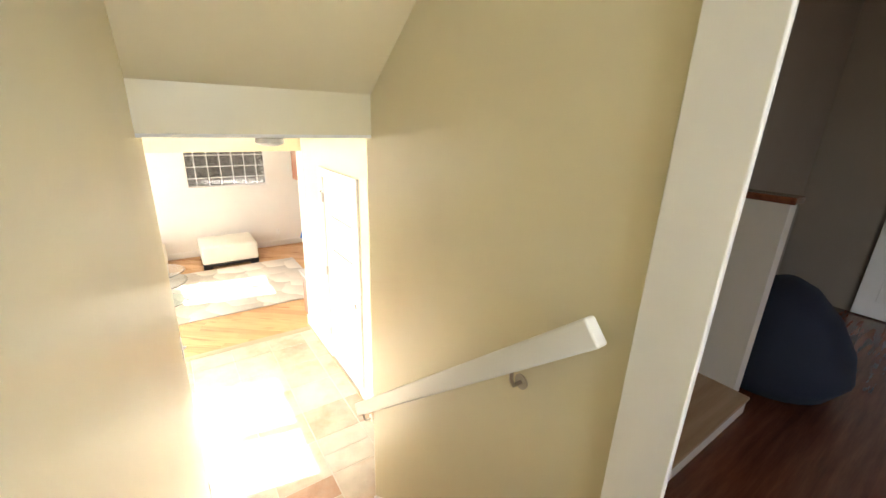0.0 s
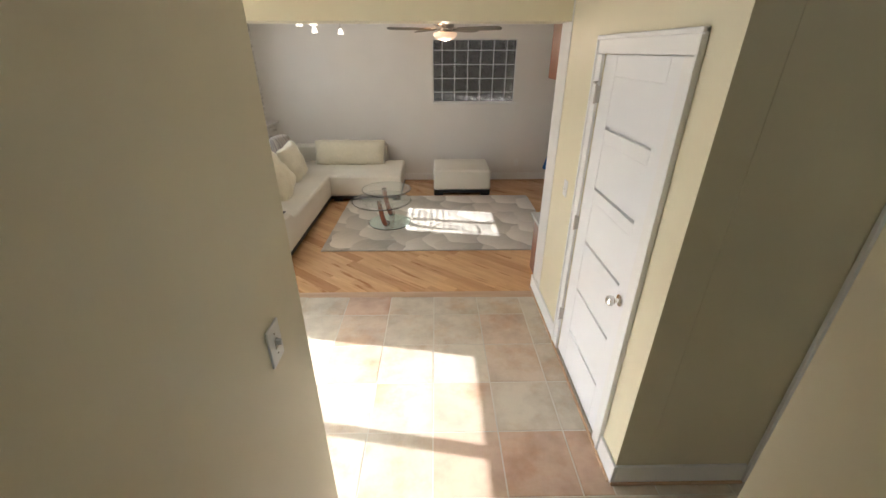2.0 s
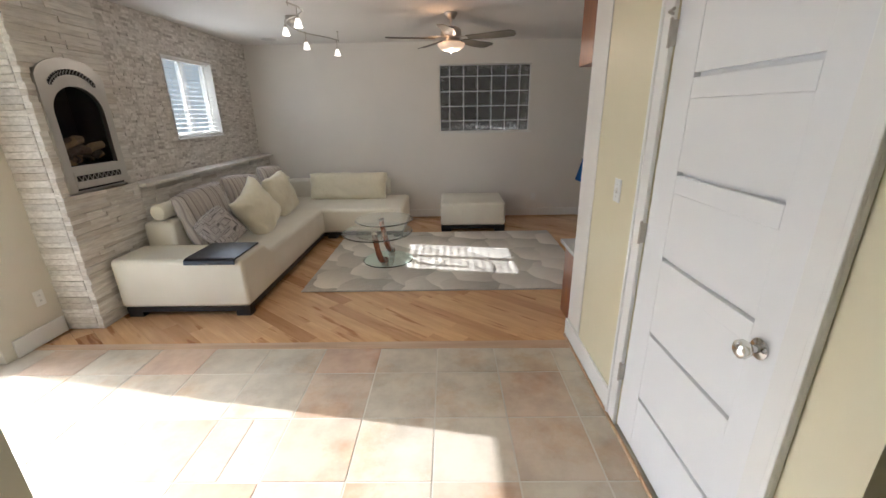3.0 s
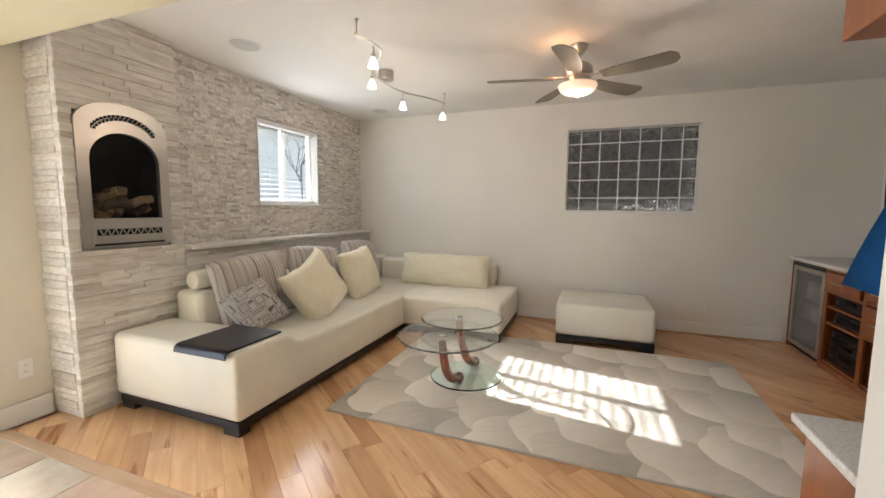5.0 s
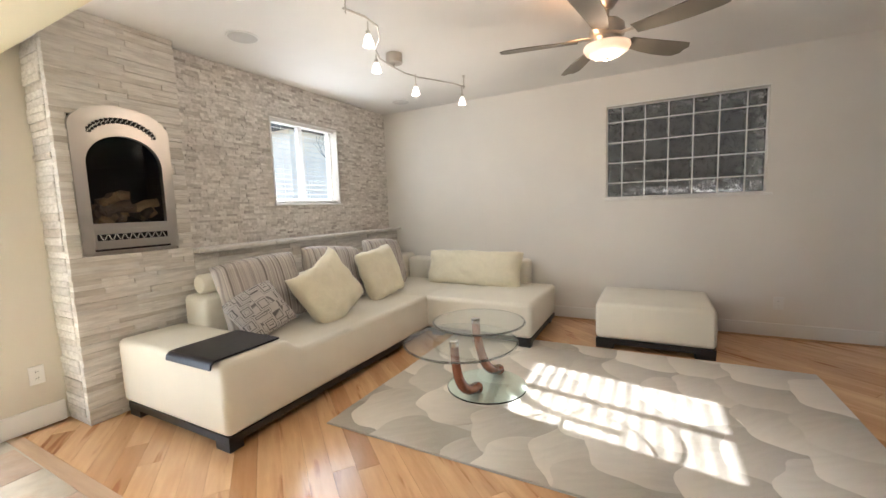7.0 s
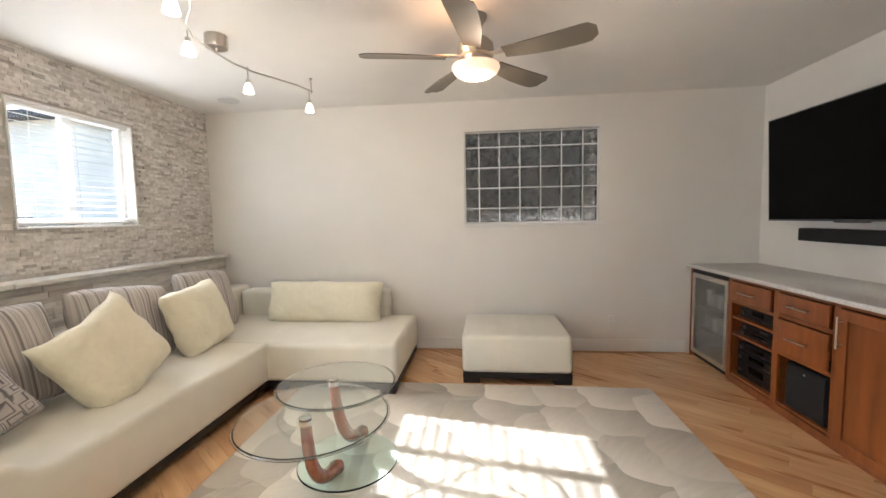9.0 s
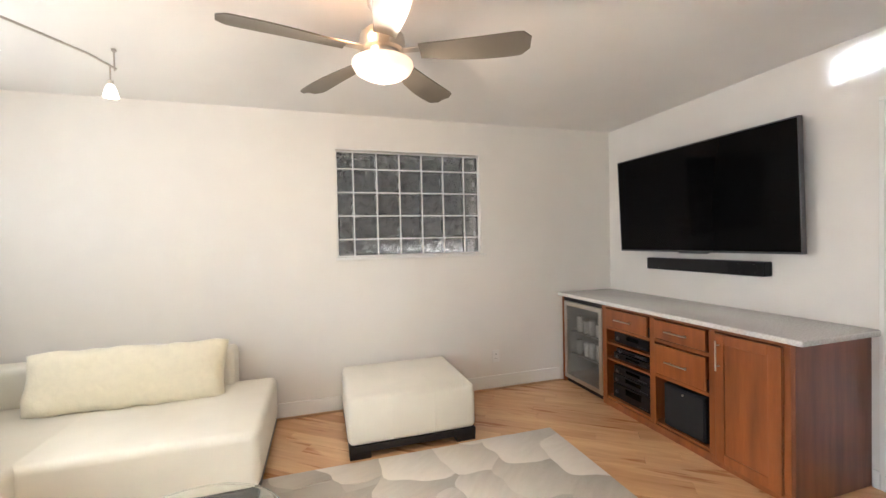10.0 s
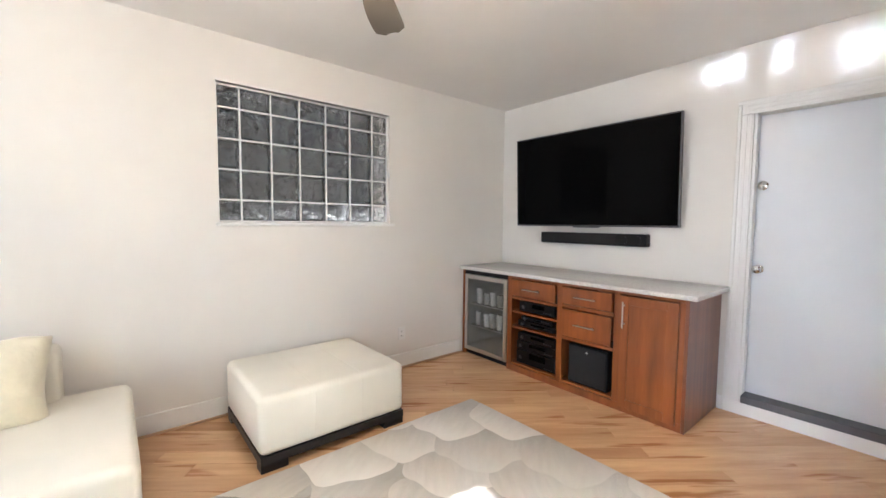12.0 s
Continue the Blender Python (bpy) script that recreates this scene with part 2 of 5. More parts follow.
SLATE_TILE = stone("slate_floor_tile", [(0.0, (0.50, 0.34, 0.24)), (0.2, (0.52, 0.41, 0.31)), (0.45, (0.53, 0.46, 0.36)), (0.85, (0.54, 0.48, 0.38)), (1.0, (0.50, 0.45, 0.36))], 5, 0.36, 0.35, 0.006)
GRANITE = stone("white_granite", [(0, (0.68, 0.67, 0.65)), (1, (0.72, 0.71, 0.69))], 90, 0.18, 0.02, 0.001, "island")
tile_nt = SLATE_TILE.node_tree
tile_b = tile_nt.nodes["Principled BSDF"]
tile_in = tile_b.inputs["Base Color"].links[0].from_socket
rust = ramp(tile_nt, noise_tex(tile_nt, coords(tile_nt, shift_random=True), 2.6, 6, 0.62), [(0.52, (1, 1, 1)), (0.66, (0.90, 0.76, 0.64))])
link(tile_nt, mix(tile_nt, tile_in, rust, 0.9, "MULTIPLY"), tile_b.inputs["Base Color"])
LOG = stone("charred_log", [(0, (0.05, 0.04, 0.03)), (0.55, (0.20, 0.14, 0.09)), (1, (0.40, 0.26, 0.12))], 20, 0.9, 0.8, 0.02)


def glass(name, tint=(1, 1, 1), rough=0.0, wavy=0.0, ior=1.45):
    m, nt, b = nodes_of(name)
    b.inputs["Base Color"].default_value = (*tint, 1)
    b.inputs["Roughness"].default_value, b.inputs["IOR"].default_value = rough, ior
    b.inputs["Transmission Weight"].default_value = 1.0
    if wavy:
        bump(nt, noise_tex(nt, coords(nt), 19.0, 3), wavy, 0.09, b)
    return m


PANE_GLASS = glass("window_glass", (1, 1, 1))
TABLE_GLASS = glass("clear_table_glass", (0.95, 0.99, 0.97))
BASE_GLASS = glass("green_tinted_glass", (0.86, 1.0, 0.98), 0.10)
BLOCK_GLASS = glass("wavy_block_glass", (0.91, 0.90, 0.88), 0.02, 1.0)
DOOR_GLASS = glass("hazy_cooler_glass", (0.88, 0.89, 0.88), 0.16)
FIRE_GLASS = glass("fireplace_glass", (0.9, 0.9, 0.9), 0.0, 0.0, 1.08)
LINER = painted("grey_cooler_liner", (0.60, 0.60, 0.58), 0.5, 60, 0.05, 0)
DOOR_GREY = painted("cool_white_door_paint", (0.66, 0.68, 0.71), 0.3, 60, 0.015, 0.04)


def glowing(name, colour, strength):
    m, nt, b = nodes_of(name)
    b.inputs["Base Color"].default_value = (0.85, 0.8, 0.72, 1)
    b.inputs["Roughness"].default_value = 0.3
    b.inputs["Emission Color"].default_value = (*colour, 1)
    b.inputs["Emission Strength"].default_value = strength
    return m


BOWL_GLOW = glowing("lit_frosted_bowl", (1.0, 0.60, 0.34), 0.24)
SHADE_GLOW = glowing("lit_frosted_shade", (1.0, 0.90, 0.76), 0.8)


def rug_petal(name):
    """A woven petal in beige and ivory: its dye runs from a pale rim to a darker root along the petal's own x."""
    m, nt, b = nodes_of(name)
    p = coords(nt, space="object")
    sep = nt.nodes.new("ShaderNodeSeparateXYZ")
    link(nt, p, sep.inputs[0])
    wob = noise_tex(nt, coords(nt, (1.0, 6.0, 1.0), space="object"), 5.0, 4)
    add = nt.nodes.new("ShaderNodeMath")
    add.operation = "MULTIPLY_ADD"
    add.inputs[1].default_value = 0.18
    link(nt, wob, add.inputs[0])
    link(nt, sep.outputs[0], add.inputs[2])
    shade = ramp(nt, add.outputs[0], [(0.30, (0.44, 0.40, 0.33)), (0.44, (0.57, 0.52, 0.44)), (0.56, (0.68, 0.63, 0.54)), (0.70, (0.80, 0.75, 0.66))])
    tone = ramp(nt, nt.nodes.new("ShaderNodeObjectInfo").outputs["Random"], [(0.0, (0.76, 0.74, 0.70)), (0.35, (0.90, 0.88, 0.85)), (1.0, (1.05, 1.04, 1.02))])
    col = mix(nt, shade, tone, 1.0, "MULTIPLY")
    fuzz = noise_tex(nt, coords(nt), 350.0, 3)
    col = mix(nt, col, ramp(nt, fuzz, [(0.3, (0.9, 0.9, 0.9)), (0.7, (1.06, 1.06, 1.06))]), 1.0, "MULTIPLY")
    link(nt, col, b.inputs["Base Color"])
    b.inputs["Roughness"].default_value = 0.95
    b.inputs["Sheen Weight"].default_value = 0.3
    bump(nt, fuzz, 0.5, 0.004, b)
    return m


RUG_PETAL = rug_petal("rug_petal_weave")
RUG = painted("rug_ground_weave", (0.52, 0.48, 0.41), 0.95, 350, 0.08, 0.5)

# ---- building helpers ----
ORG = {}


def slab(x0, x1, y0, y1, z0, z1, bev=0.0, seg=2, bm=None):
    """A block between two corners, with rounded edges if bev is given; added to bm if that is given."""
    own = bmesh.new()
    bmesh.ops.create_cube(own, size=1)
    for v in own.verts:
        v.co = Vector((x0 + (v.co.x + 0.5) * (x1 - x0), y0 + (v.co.y + 0.5) * (y1 - y0), z0 + (v.co.z + 0.5) * (z1 - z0)))
    if bev:
        bmesh.ops.bevel(own, geom=list(own.edges), offset=bev, segments=seg, profile=0.5, affect="EDGES")
    return joined(bm, own) if bm else own


def joined(bm, other):
    me = bpy.data.meshes.new("tmp")
    other.to_mesh(me)
    other.free()
    bm.from_mesh(me)
    bpy.data.meshes.remove(me)
    return bm


def turned(profile, at=(0, 0, 0), steps=32, axis="z"):
    """A lathe body from (radius, height) pairs."""
    bm = bmesh.new()
    rings = []
    for r, h in profile:
        ring = []
        for i in range(steps):
            a = 2 * math.pi * i / steps
            ring.append(bm.verts.new((max(r, 1e-4) * math.cos(a), max(r, 1e-4) * math.sin(a), h)))
        rings.append(ring)
    for a, b in zip(rings, rings[1:]):
        for i in range(steps):
            j = (i + 1) % steps
            bm.faces.new((a[i], a[j], b[j], b[i]))
    bm.faces.new(list(reversed(rings[0])))
    bm.faces.new(rings[-1])
    if axis == "x":
        bmesh.ops.rotate(bm, verts=bm.verts, cent=(0, 0, 0), matrix=Matrix.Rotation(radians(90), 3, "Y"))
    elif axis == "y":
        bmesh.ops.rotate(bm, verts=bm.verts, cent=(0, 0, 0), matrix=Matrix.Rotation(radians(-90), 3, "X"))
    bmesh.ops.translate(bm, verts=bm.verts, vec=at)
    bmesh.ops.recalc_face_normals(bm, faces=bm.faces)
    return bm


def tube(points, radius, steps=10, flat=1.0, bm=None):
    """A round bar through the points; radius may be a list."""
    own = bmesh.new()
    pts = [Vector(p) for p in points]
    radii = radius if isinstance(radius, (list, tuple)) else [radius] * len(pts)
    rings = []
    for i, p in enumerate(pts):
        d = (pts[min(i + 1, len(pts) - 1)] - pts[max(i - 1, 0)]).normalized()
        side = d.cross(Vector((0, 0, 1)))
        side = side.normalized() if side.length > 1e-3 else Vector((1, 0, 0))
        up = side.cross(d).normalized()
        rings.append([own.verts.new(p + radii[i] * (side * math.cos(2 * math.pi * k / steps) + flat * up * math.sin(2 * math.pi * k / steps))) for k in range(steps)])
    for a, b in zip(rings, rings[1:]):
        for i in range(steps):
            j = (i + 1) % steps
            own.faces.new((a[i], a[j], b[j], b[i]))
    own.faces.new(list(reversed(rings[0])))
    own.faces.new(rings[-1])
    bmesh.ops.recalc_face_normals(own, faces=own.faces)
    return joined(bm, own) if bm else own


def prism(outline, z0, z1, plane="xy", bev=0.0):
    """An outline pulled out between z0 and z1; plane "yz" pulls along x."""
    bm = bmesh.new()
    vs = [bm.verts.new((a, b, z0) if plane == "xy" else (z0, a, b)) for a, b in outline]
    f = bm.faces.new(vs)
    ex = bmesh.ops.extrude_face_region(bm, geom=[f])
    vec = (0, 0, z1 - z0) if plane == "xy" else (z1 - z0, 0, 0)
    bmesh.ops.translate(bm, verts=[g for g in ex["geom"] if isinstance(g, bmesh.types.BMVert)], vec=vec)
    bmesh.ops.recalc_face_normals(bm, faces=bm.faces)
    if bev:
        bmesh.ops.bevel(bm, geom=list(bm.edges), offset=bev, segments=2, profile=0.5, affect="EDGES")
    return bm


def thing(name, at, label, category, group=""):
    ob = new(name)
    ob.empty_display_size = 0.1
    ob.location = at
    ORG[ob] = Vector(at)
    return tagged(ob, label, category, group)


def part(name, bm, material, parent=None, label="", smooth=False, at=None, kind="", category="", group=""):
    """Links a bmesh, given in world places, as one mesh under its parent, or as a thing of its own with its origin at at."""
    org = ORG[parent] if parent else Vector(at or (0, 0, 0))
    bmesh.ops.translate(bm, verts=bm.verts, vec=-org)
    me = bpy.data.meshes.new(name)
    bm.to_mesh(me)
    bm.free()
    me.materials.append(material)
    if smooth:
        me.shade_smooth()
        if smooth != "all":
            me.set_sharp_from_angle(angle=radians(40))
    ob = new(name, me)
    if parent:
        ob.parent = parent
    else:
        ob.location = org
    ORG[ob] = org
    return tagged(ob, label, category, group, kind)


def structure(name, bm, material, label="", smooth=False):
    return part(name, bm, material, None, label, smooth, kind="structure")

# ---- plan ----
LEFT, RIGHT, SOUTH, BACK, CEIL = -2.19, 3.30, 5.26, 8.74, 2.50
HALL_X, HALL_CORNER_Y = 1.51, 3.25
CORNER_Y = 5.205
STAIR_L, STAIR_R, STAIR_L_END, STAIR_R_END = 0.172, 1.10, 2.952, 2.335
UP = 1.12

# ---- the shell of the living room ----
wall_back = slab(-2.6, 0.545, BACK, BACK + 0.25, 0, CEIL)
slab(1.845, 3.58, BACK, BACK + 0.25, 0, CEIL, bm=wall_back)
slab(0.545, 1.845, BACK, BACK + 0.25, 0, 1.295, bm=wall_back)
slab(0.545, 1.845, BACK, BACK + 0.25, 2.20, CEIL, bm=wall_back)
structure("wall_back", wall_back, WHITE_WALL, "off-white painted plaster wall")

wall_window = slab(-2.34, LEFT - 0.01, 6.052, 6.94, 0, CEIL)
slab(-2.34, LEFT - 0.01, 7.83, BACK, 0, CEIL, bm=wall_window)
slab(-2.34, LEFT - 0.01, 6.94, 7.83, 0, 1.35, bm=wall_window)
slab(-2.34, LEFT - 0.01, 6.94, 7.83, 2.165, CEIL, bm=wall_window)
structure("wall_window_side", wall_window, GROUT, "grey grouted backing wall")

wall_tv = slab(RIGHT, RIGHT + 0.25, 6.55, BACK, 0, CEIL)
slab(RIGHT, RIGHT + 0.25, SOUTH, 5.65, 0, CEIL, bm=wall_tv)
slab(RIGHT, RIGHT + 0.25, 5.65, 6.55, 2.04, CEIL, bm=wall_tv)
slab(RIGHT, RIGHT + 0.25, 5.65, 6.55, 0, 0.09, bm=wall_tv)
structure("wall_tv", wall_tv, WHITE_WALL, "off-white painted plaster wall")

structure("wall_kitchenette", slab(HALL_X, RIGHT, CORNER_Y - 0.14, CORNER_Y, 0, CEIL), WHITE_WALL, "white painted plaster wall")
structure("pier", slab(HALL_X - 0.004, HALL_X + 0.2, 4.955, CORNER_Y - 0.142, 0, CEIL), WHITE_WALL, "white painted wall end")
structure("ceiling", slab(-2.6, 3.6, 2.28, 9.0, CEIL, CEIL + 0.2), CEILING, "smooth white painted ceiling")
structure("header_beam", slab(-2.6, HALL_X - 0.006, 4.97, SOUTH, 2.22, CEIL - 0.002), YELLOW_WALL, "pale yellow painted dropped beam")

# ---- the hall ----
wall_hall = slab(HALL_X, HALL_X + 0.15, HALL_CORNER_Y, 3.51, 0, CEIL)
slab(HALL_X, HALL_X + 0.15, 4.30, 4.953, 0, CEIL, bm=wall_hall)
slab(HALL_X, HALL_X + 0.15, 3.51, 4.30, 2.03, CEIL, bm=wall_hall)
structure("wall_hall", wall_hall, YELLOW_WALL, "pale yellow painted wall")
structure("wall_closet_back", slab(HALL_X + 0.15, 2.4, HALL_CORNER_Y + 0.15, HALL_CORNER_Y + 0.3, 0, CEIL), YELLOW_WALL, "closet back wall")
structure("wall_alcove_north", slab(HALL_X + 0.152, 2.301, HALL_CORNER_Y, HALL_CORNER_Y + 0.148, 0, CEIL), YELLOW_WALL, "pale yellow painted wall")
structure("wall_alcove_east", slab(3.0, 3.15, 1.6, 5.1, 0, CEIL), YELLOW_WALL, "pale yellow painted wall")
structure("wall_alcove_south", slab(1.24, 3.0, 1.55, 1.7, 0, CEIL), YELLOW_WALL, "pale yellow painted wall")

wall_patio = slab(-2.60, -2.35, 2.80, 3.38, 0, CEIL)
slab(-2.60, -2.35, 4.88, 6.2, 0, CEIL, bm=wall_patio)
slab(-2.60, -2.35, 3.38, 4.88, 2.0, CEIL, bm=wall_patio)
structure("wall_patio", wall_patio, CREAM_WALL, "cream painted wall")
structure("wall_hall_south", slab(-2.35, STAIR_L - 0.15, STAIR_L_END - 0.15, STAIR_L_END, 0, CEIL), YELLOW_WALL, "pale yellow painted wall")

# ---- stair well ----
structure("wall_stair_west", slab(STAIR_L - 0.15, STAIR_L, -1.2, STAIR_L_END, 0, 3.7), YELLOW_WALL, "pale yellow painted stair wall")
wall_stair_east = slab(STAIR_R, STAIR_R + 0.12, 0.83, STAIR_R_END, 0, 3.7)
slab(STAIR_R, STAIR_R + 0.12, -1.2, -0.15, 0, 3.7, bm=wall_stair_east)
slab(STAIR_R, STAIR_R + 0.12, -0.15, 0.83, 3.2, 3.7, bm=wall_stair_east)
structure("wall_stair_east", wall_stair_east, YELLOW_WALL, "pale yellow painted stair wall")
wall_end = slab(STAIR_L, STAIR_R, -1.35, -1.2, UP, 2.1)
slab(STAIR_L, STAIR_R, -1.35, -1.2, 3.2, 3.655, bm=wall_end)
slab(STAIR_L, 0.35, -1.35, -1.2, 2.1, 3.2, bm=wall_end)
slab(0.95, STAIR_R, -1.35, -1.2, 2.1, 3.2, bm=wall_end)
structure("wall_stair_end", wall_end, YELLOW_WALL, "pale yellow painted wall")
soffit = prism([(2.278, 2.515), (2.278, 2.70), (1.0, 3.66), (-1.35, 3.66), (-1.35, 3.8), (2.9, 3.8), (2.9, 2.7), (2.278, 2.7)][:6] + [(2.5, 3.8), (2.5, 2.515)], STAIR_L - 0.15, STAIR_R + 0.12, "yz")
structure("sloped_ceiling", soffit, YELLOW_WALL, "sloped pale yellow stair ceiling")
structure("landing", slab(STAIR_L, STAIR_R, -1.2, 1.045, UP - 0.2, UP), UPPER_WOOD, "dark red-brown wooden landing")

RISE, RUN = UP / 6, 0.235
flight = thing("stair_flight", (0.64, 2.22, 0), "straight wooden stair with white risers between yellow walls", "stairs")
for i in range(5):
    y1 = 2.22 - i * RUN
    z1 = (i + 1) * RISE
    part("riser", slab(STAIR_L, STAIR_R, y1 - 0.02, y1, z1 - RISE, z1 - 0.03), TRIM, flight, "white painted riser")
    part("tread", slab(STAIR_L, STAIR_R, y1 - RUN - 0.01, y1 + 0.02, z1 - 0.03, z1, 0.006), STRIP_WOOD, flight, "brown wooden tread")
part("riser", slab(STAIR_L, STAIR_R, 1.046, 1.062, 0.95, UP - 0.03), TRIM, flight, "white painted riser")


def skirt(name, x0, x1, top):
    outline = [(top, 0.0), (top, 0.13), (2.30, 0.16), (1.06, 0.16 + 1.24 * RISE / RUN), (1.06, UP - 0.15), (2.1, 0.0)]
    return structure(name, prism(outline, x0, x1, "yz"), TRIM, "white painted stair skirt board")


skirt("skirt_board_east", STAIR_R - 0.014, STAIR_R - 0.002, 2.334)
skirt("skirt_board_west", STAIR_L + 0.002, STAIR_L + 0.014, 2.55)

# ---- rooms above, seen for a moment ----
structure("upper_floor", slab(STAIR_R + 0.002, 6.0, -2.0, 1.5, UP - 0.2, UP - 0.002), UPPER_WOOD, "dark red-brown wooden floor")
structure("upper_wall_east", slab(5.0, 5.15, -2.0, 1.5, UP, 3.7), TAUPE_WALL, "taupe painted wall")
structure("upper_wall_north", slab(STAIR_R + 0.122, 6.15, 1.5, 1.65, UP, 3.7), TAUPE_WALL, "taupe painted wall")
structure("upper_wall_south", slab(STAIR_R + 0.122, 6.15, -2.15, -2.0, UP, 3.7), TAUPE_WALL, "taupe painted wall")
structure("upper_ceiling", slab(STAIR_L - 0.15, 6.15, -2.15, 1.65, 3.7, 3.85), CEILING, "white painted ceiling")

# ---- floors beneath the pieces ----
structure("floor", slab(-2.6, 3.6, 5.05, 9.0, -0.12, -0.022), FLOOR_WOOD, "wooden floor bed")
structure("hall_floor", slab(-2.6, 3.15, 1.6, 5.05, -0.12, -0.0025), TILE_GROUT, "grey grouted floor bed")
structure("ground", slab(-60, -2.62, -40, 60, -0.3, -0.1), EARTH, "bare garden ground")
structure("yard_ground", slab(-2.62, 60, 9.05, 60, -0.3, -0.1), EARTH, "bare garden ground")

# ---- baseboards and casings ----


def baseboard(name, x0, x1, y0, y1, h=0.13):
    structure(name, slab(x0, x1, y0, y1, 0, h, 0.004), TRIM, "white painted baseboard")


baseboard("baseboard_back", -1.2, 2.66, BACK - 0.016, BACK - 0.001)
baseboard("baseboard_hall_far", HALL_X - 0.018, HALL_X - 0.001, 4.39, CORNER_Y)
baseboard("baseboard_hall_near", HALL_X - 0.018, HALL_X - 0.001, HALL_CORNER_Y - 0.016, 3.42)
baseboard("baseboard_alcove", HALL_X, 2.19, HALL_CORNER_Y - 0.017, HALL_CORNER_Y - 0.001)
baseboard("baseboard_tv", RIGHT - 0.016, RIGHT - 0.001, 6.642, 6.675, 0.1)
baseboard("baseboard_stair_west_end", STAIR_L + 0.001, STAIR_L + 0.017, 2.53, STAIR_L_END + 0.016)
baseboard("baseboard_hall_south", -2.3, STAIR_L, STAIR_L_END + 0.001, STAIR_L_END + 0.017)
baseboard("baseboard_patio", -2.349, -2.333, 4.95, 5.33)
structure("shoe_strip", slab(HALL_X - 0.032, HALL_X - 0.019, 3.24, 5.18, 0, 0.018, 0.004), STRIP_WOOD, "thin brown wooden shoe moulding")
structure("shoe_strip_alcove", slab(HALL_X - 0.018, 2.19, HALL_CORNER_Y - 0.031, HALL_CORNER_Y - 0.018, 0, 0.018, 0.004), STRIP_WOOD, "thin brown wooden shoe moulding")
structure("shoe_strip_back", slab(-1.2, 2.66, BACK - 0.03, BACK - 0.017, 0, 0.016, 0.004), STRIP_WOOD, "thin brown wooden shoe moulding")


def casing(name, x, y0, y1, z0, z1, w=0.09, th=0.018, side=-1, legs=(1, 1), fluted=False):
    """A three-sided door casing on a wall that faces side along x, round the opening y0..y1."""
    t = sorted((x, x + side * th))
    t2 = sorted((x, x + side * (th + 0.008)))
    bm = slab(*t, y0 - w, y1 + w, z1, z1 + w, 0.004)
    slab(*t2, y0 - w, y1 + w, z1 + w - 0.022, z1 + w - 0.001, 0.004, bm=bm)
    if legs[0]:
        slab(*t, y0 - w, y0, z0, z1 - 0.001, 0.004, bm=bm)
        slab(*t2, y0 - w + 0.001, y0 - w + 0.022, z0, z1 + w - 0.024, 0.004, bm=bm)
    if legs[1]:
        slab(*t, y1, y1 + w, z0, z1 - 0.001, 0.004, bm=bm)
        slab(*t2, y1 + w - 0.022, y1 + w - 0.001, z0, z1 + w - 0.024, 0.004, bm=bm)
    if fluted:
        t3 = sorted((x + side * (th + 0.0005), x + side * (th + 0.006)))
        for k in (0.010, 0.036):
            slab(*t3, y1 + k, y1 + k + 0.016, z0, z1, 0.003, bm=bm)
            slab(*t3, y0 - k - 0.016, y0 - k, z0, z1, 0.003, bm=bm)
            slab(*t3, y0 - k, y1 + k, z1 + k, z1 + k + 0.016, 0.003, bm=bm)
    return structure(name, bm, TRIM, "white painted door casing")


casing("trim_closet_door", HALL_X - 0.001, 3.51, 4.30, 0, 2.03)
casing("trim_exterior_door", RIGHT - 0.001, 5.65, 6.55, 0.09, 2.04, fluted=True)
trim_up = slab(STAIR_R - 0.02, STAIR_R - 0.001, 0.69, 0.83, UP, 3.22, 0.004)
slab(STAIR_R - 0.02, STAIR_R - 0.001, -0.15, 0.69, 3.2, 3.32, 0.004, bm=trim_up)
slab(STAIR_R - 0.001, STAIR_R + 0.14, 0.81, 0.829, UP, 3.2, 0.002, bm=trim_up)
structure("trim_upper_doorway", trim_up, TRIM, "white painted doorway casing")
trim_al = slab(2.20, 2.30, HALL_CORNER_Y - 0.02, HALL_CORNER_Y - 0.001, 0, 2.12, 0.004)
slab(2.30, 3.0, HALL_CORNER_Y - 0.02, HALL_CORNER_Y - 0.001, 2.03, 2.12, 0.004, bm=trim_al)
structure("trim_alcove_door", trim_al, TRIM, "white painted door casing")


# ---- doors ----
def round_knob(parent, at, axis="x", side=-1, r=0.028):
    x, y, z = at
    prof = [(0.030, 0.0), (0.031, 0.006), (0.012, 0.010), (0.011, 0.030), (0.022, 0.036), (r, 0.050), (r * 0.9, 0.062), (r * 0.5, 0.070), (0.001, 0.071)]
    bm = turned(prof, (0, 0, 0), 24, "x")
    if side < 0:
        bmesh.ops.rotate(bm, verts=bm.verts, cent=(0, 0, 0), matrix=Matrix.Rotation(radians(180), 3, "Z"))
    bmesh.ops.translate(bm, verts=bm.verts, vec=at)
    return part("door_knob", bm, CHROME, parent, "polished chrome round knob", "auto")


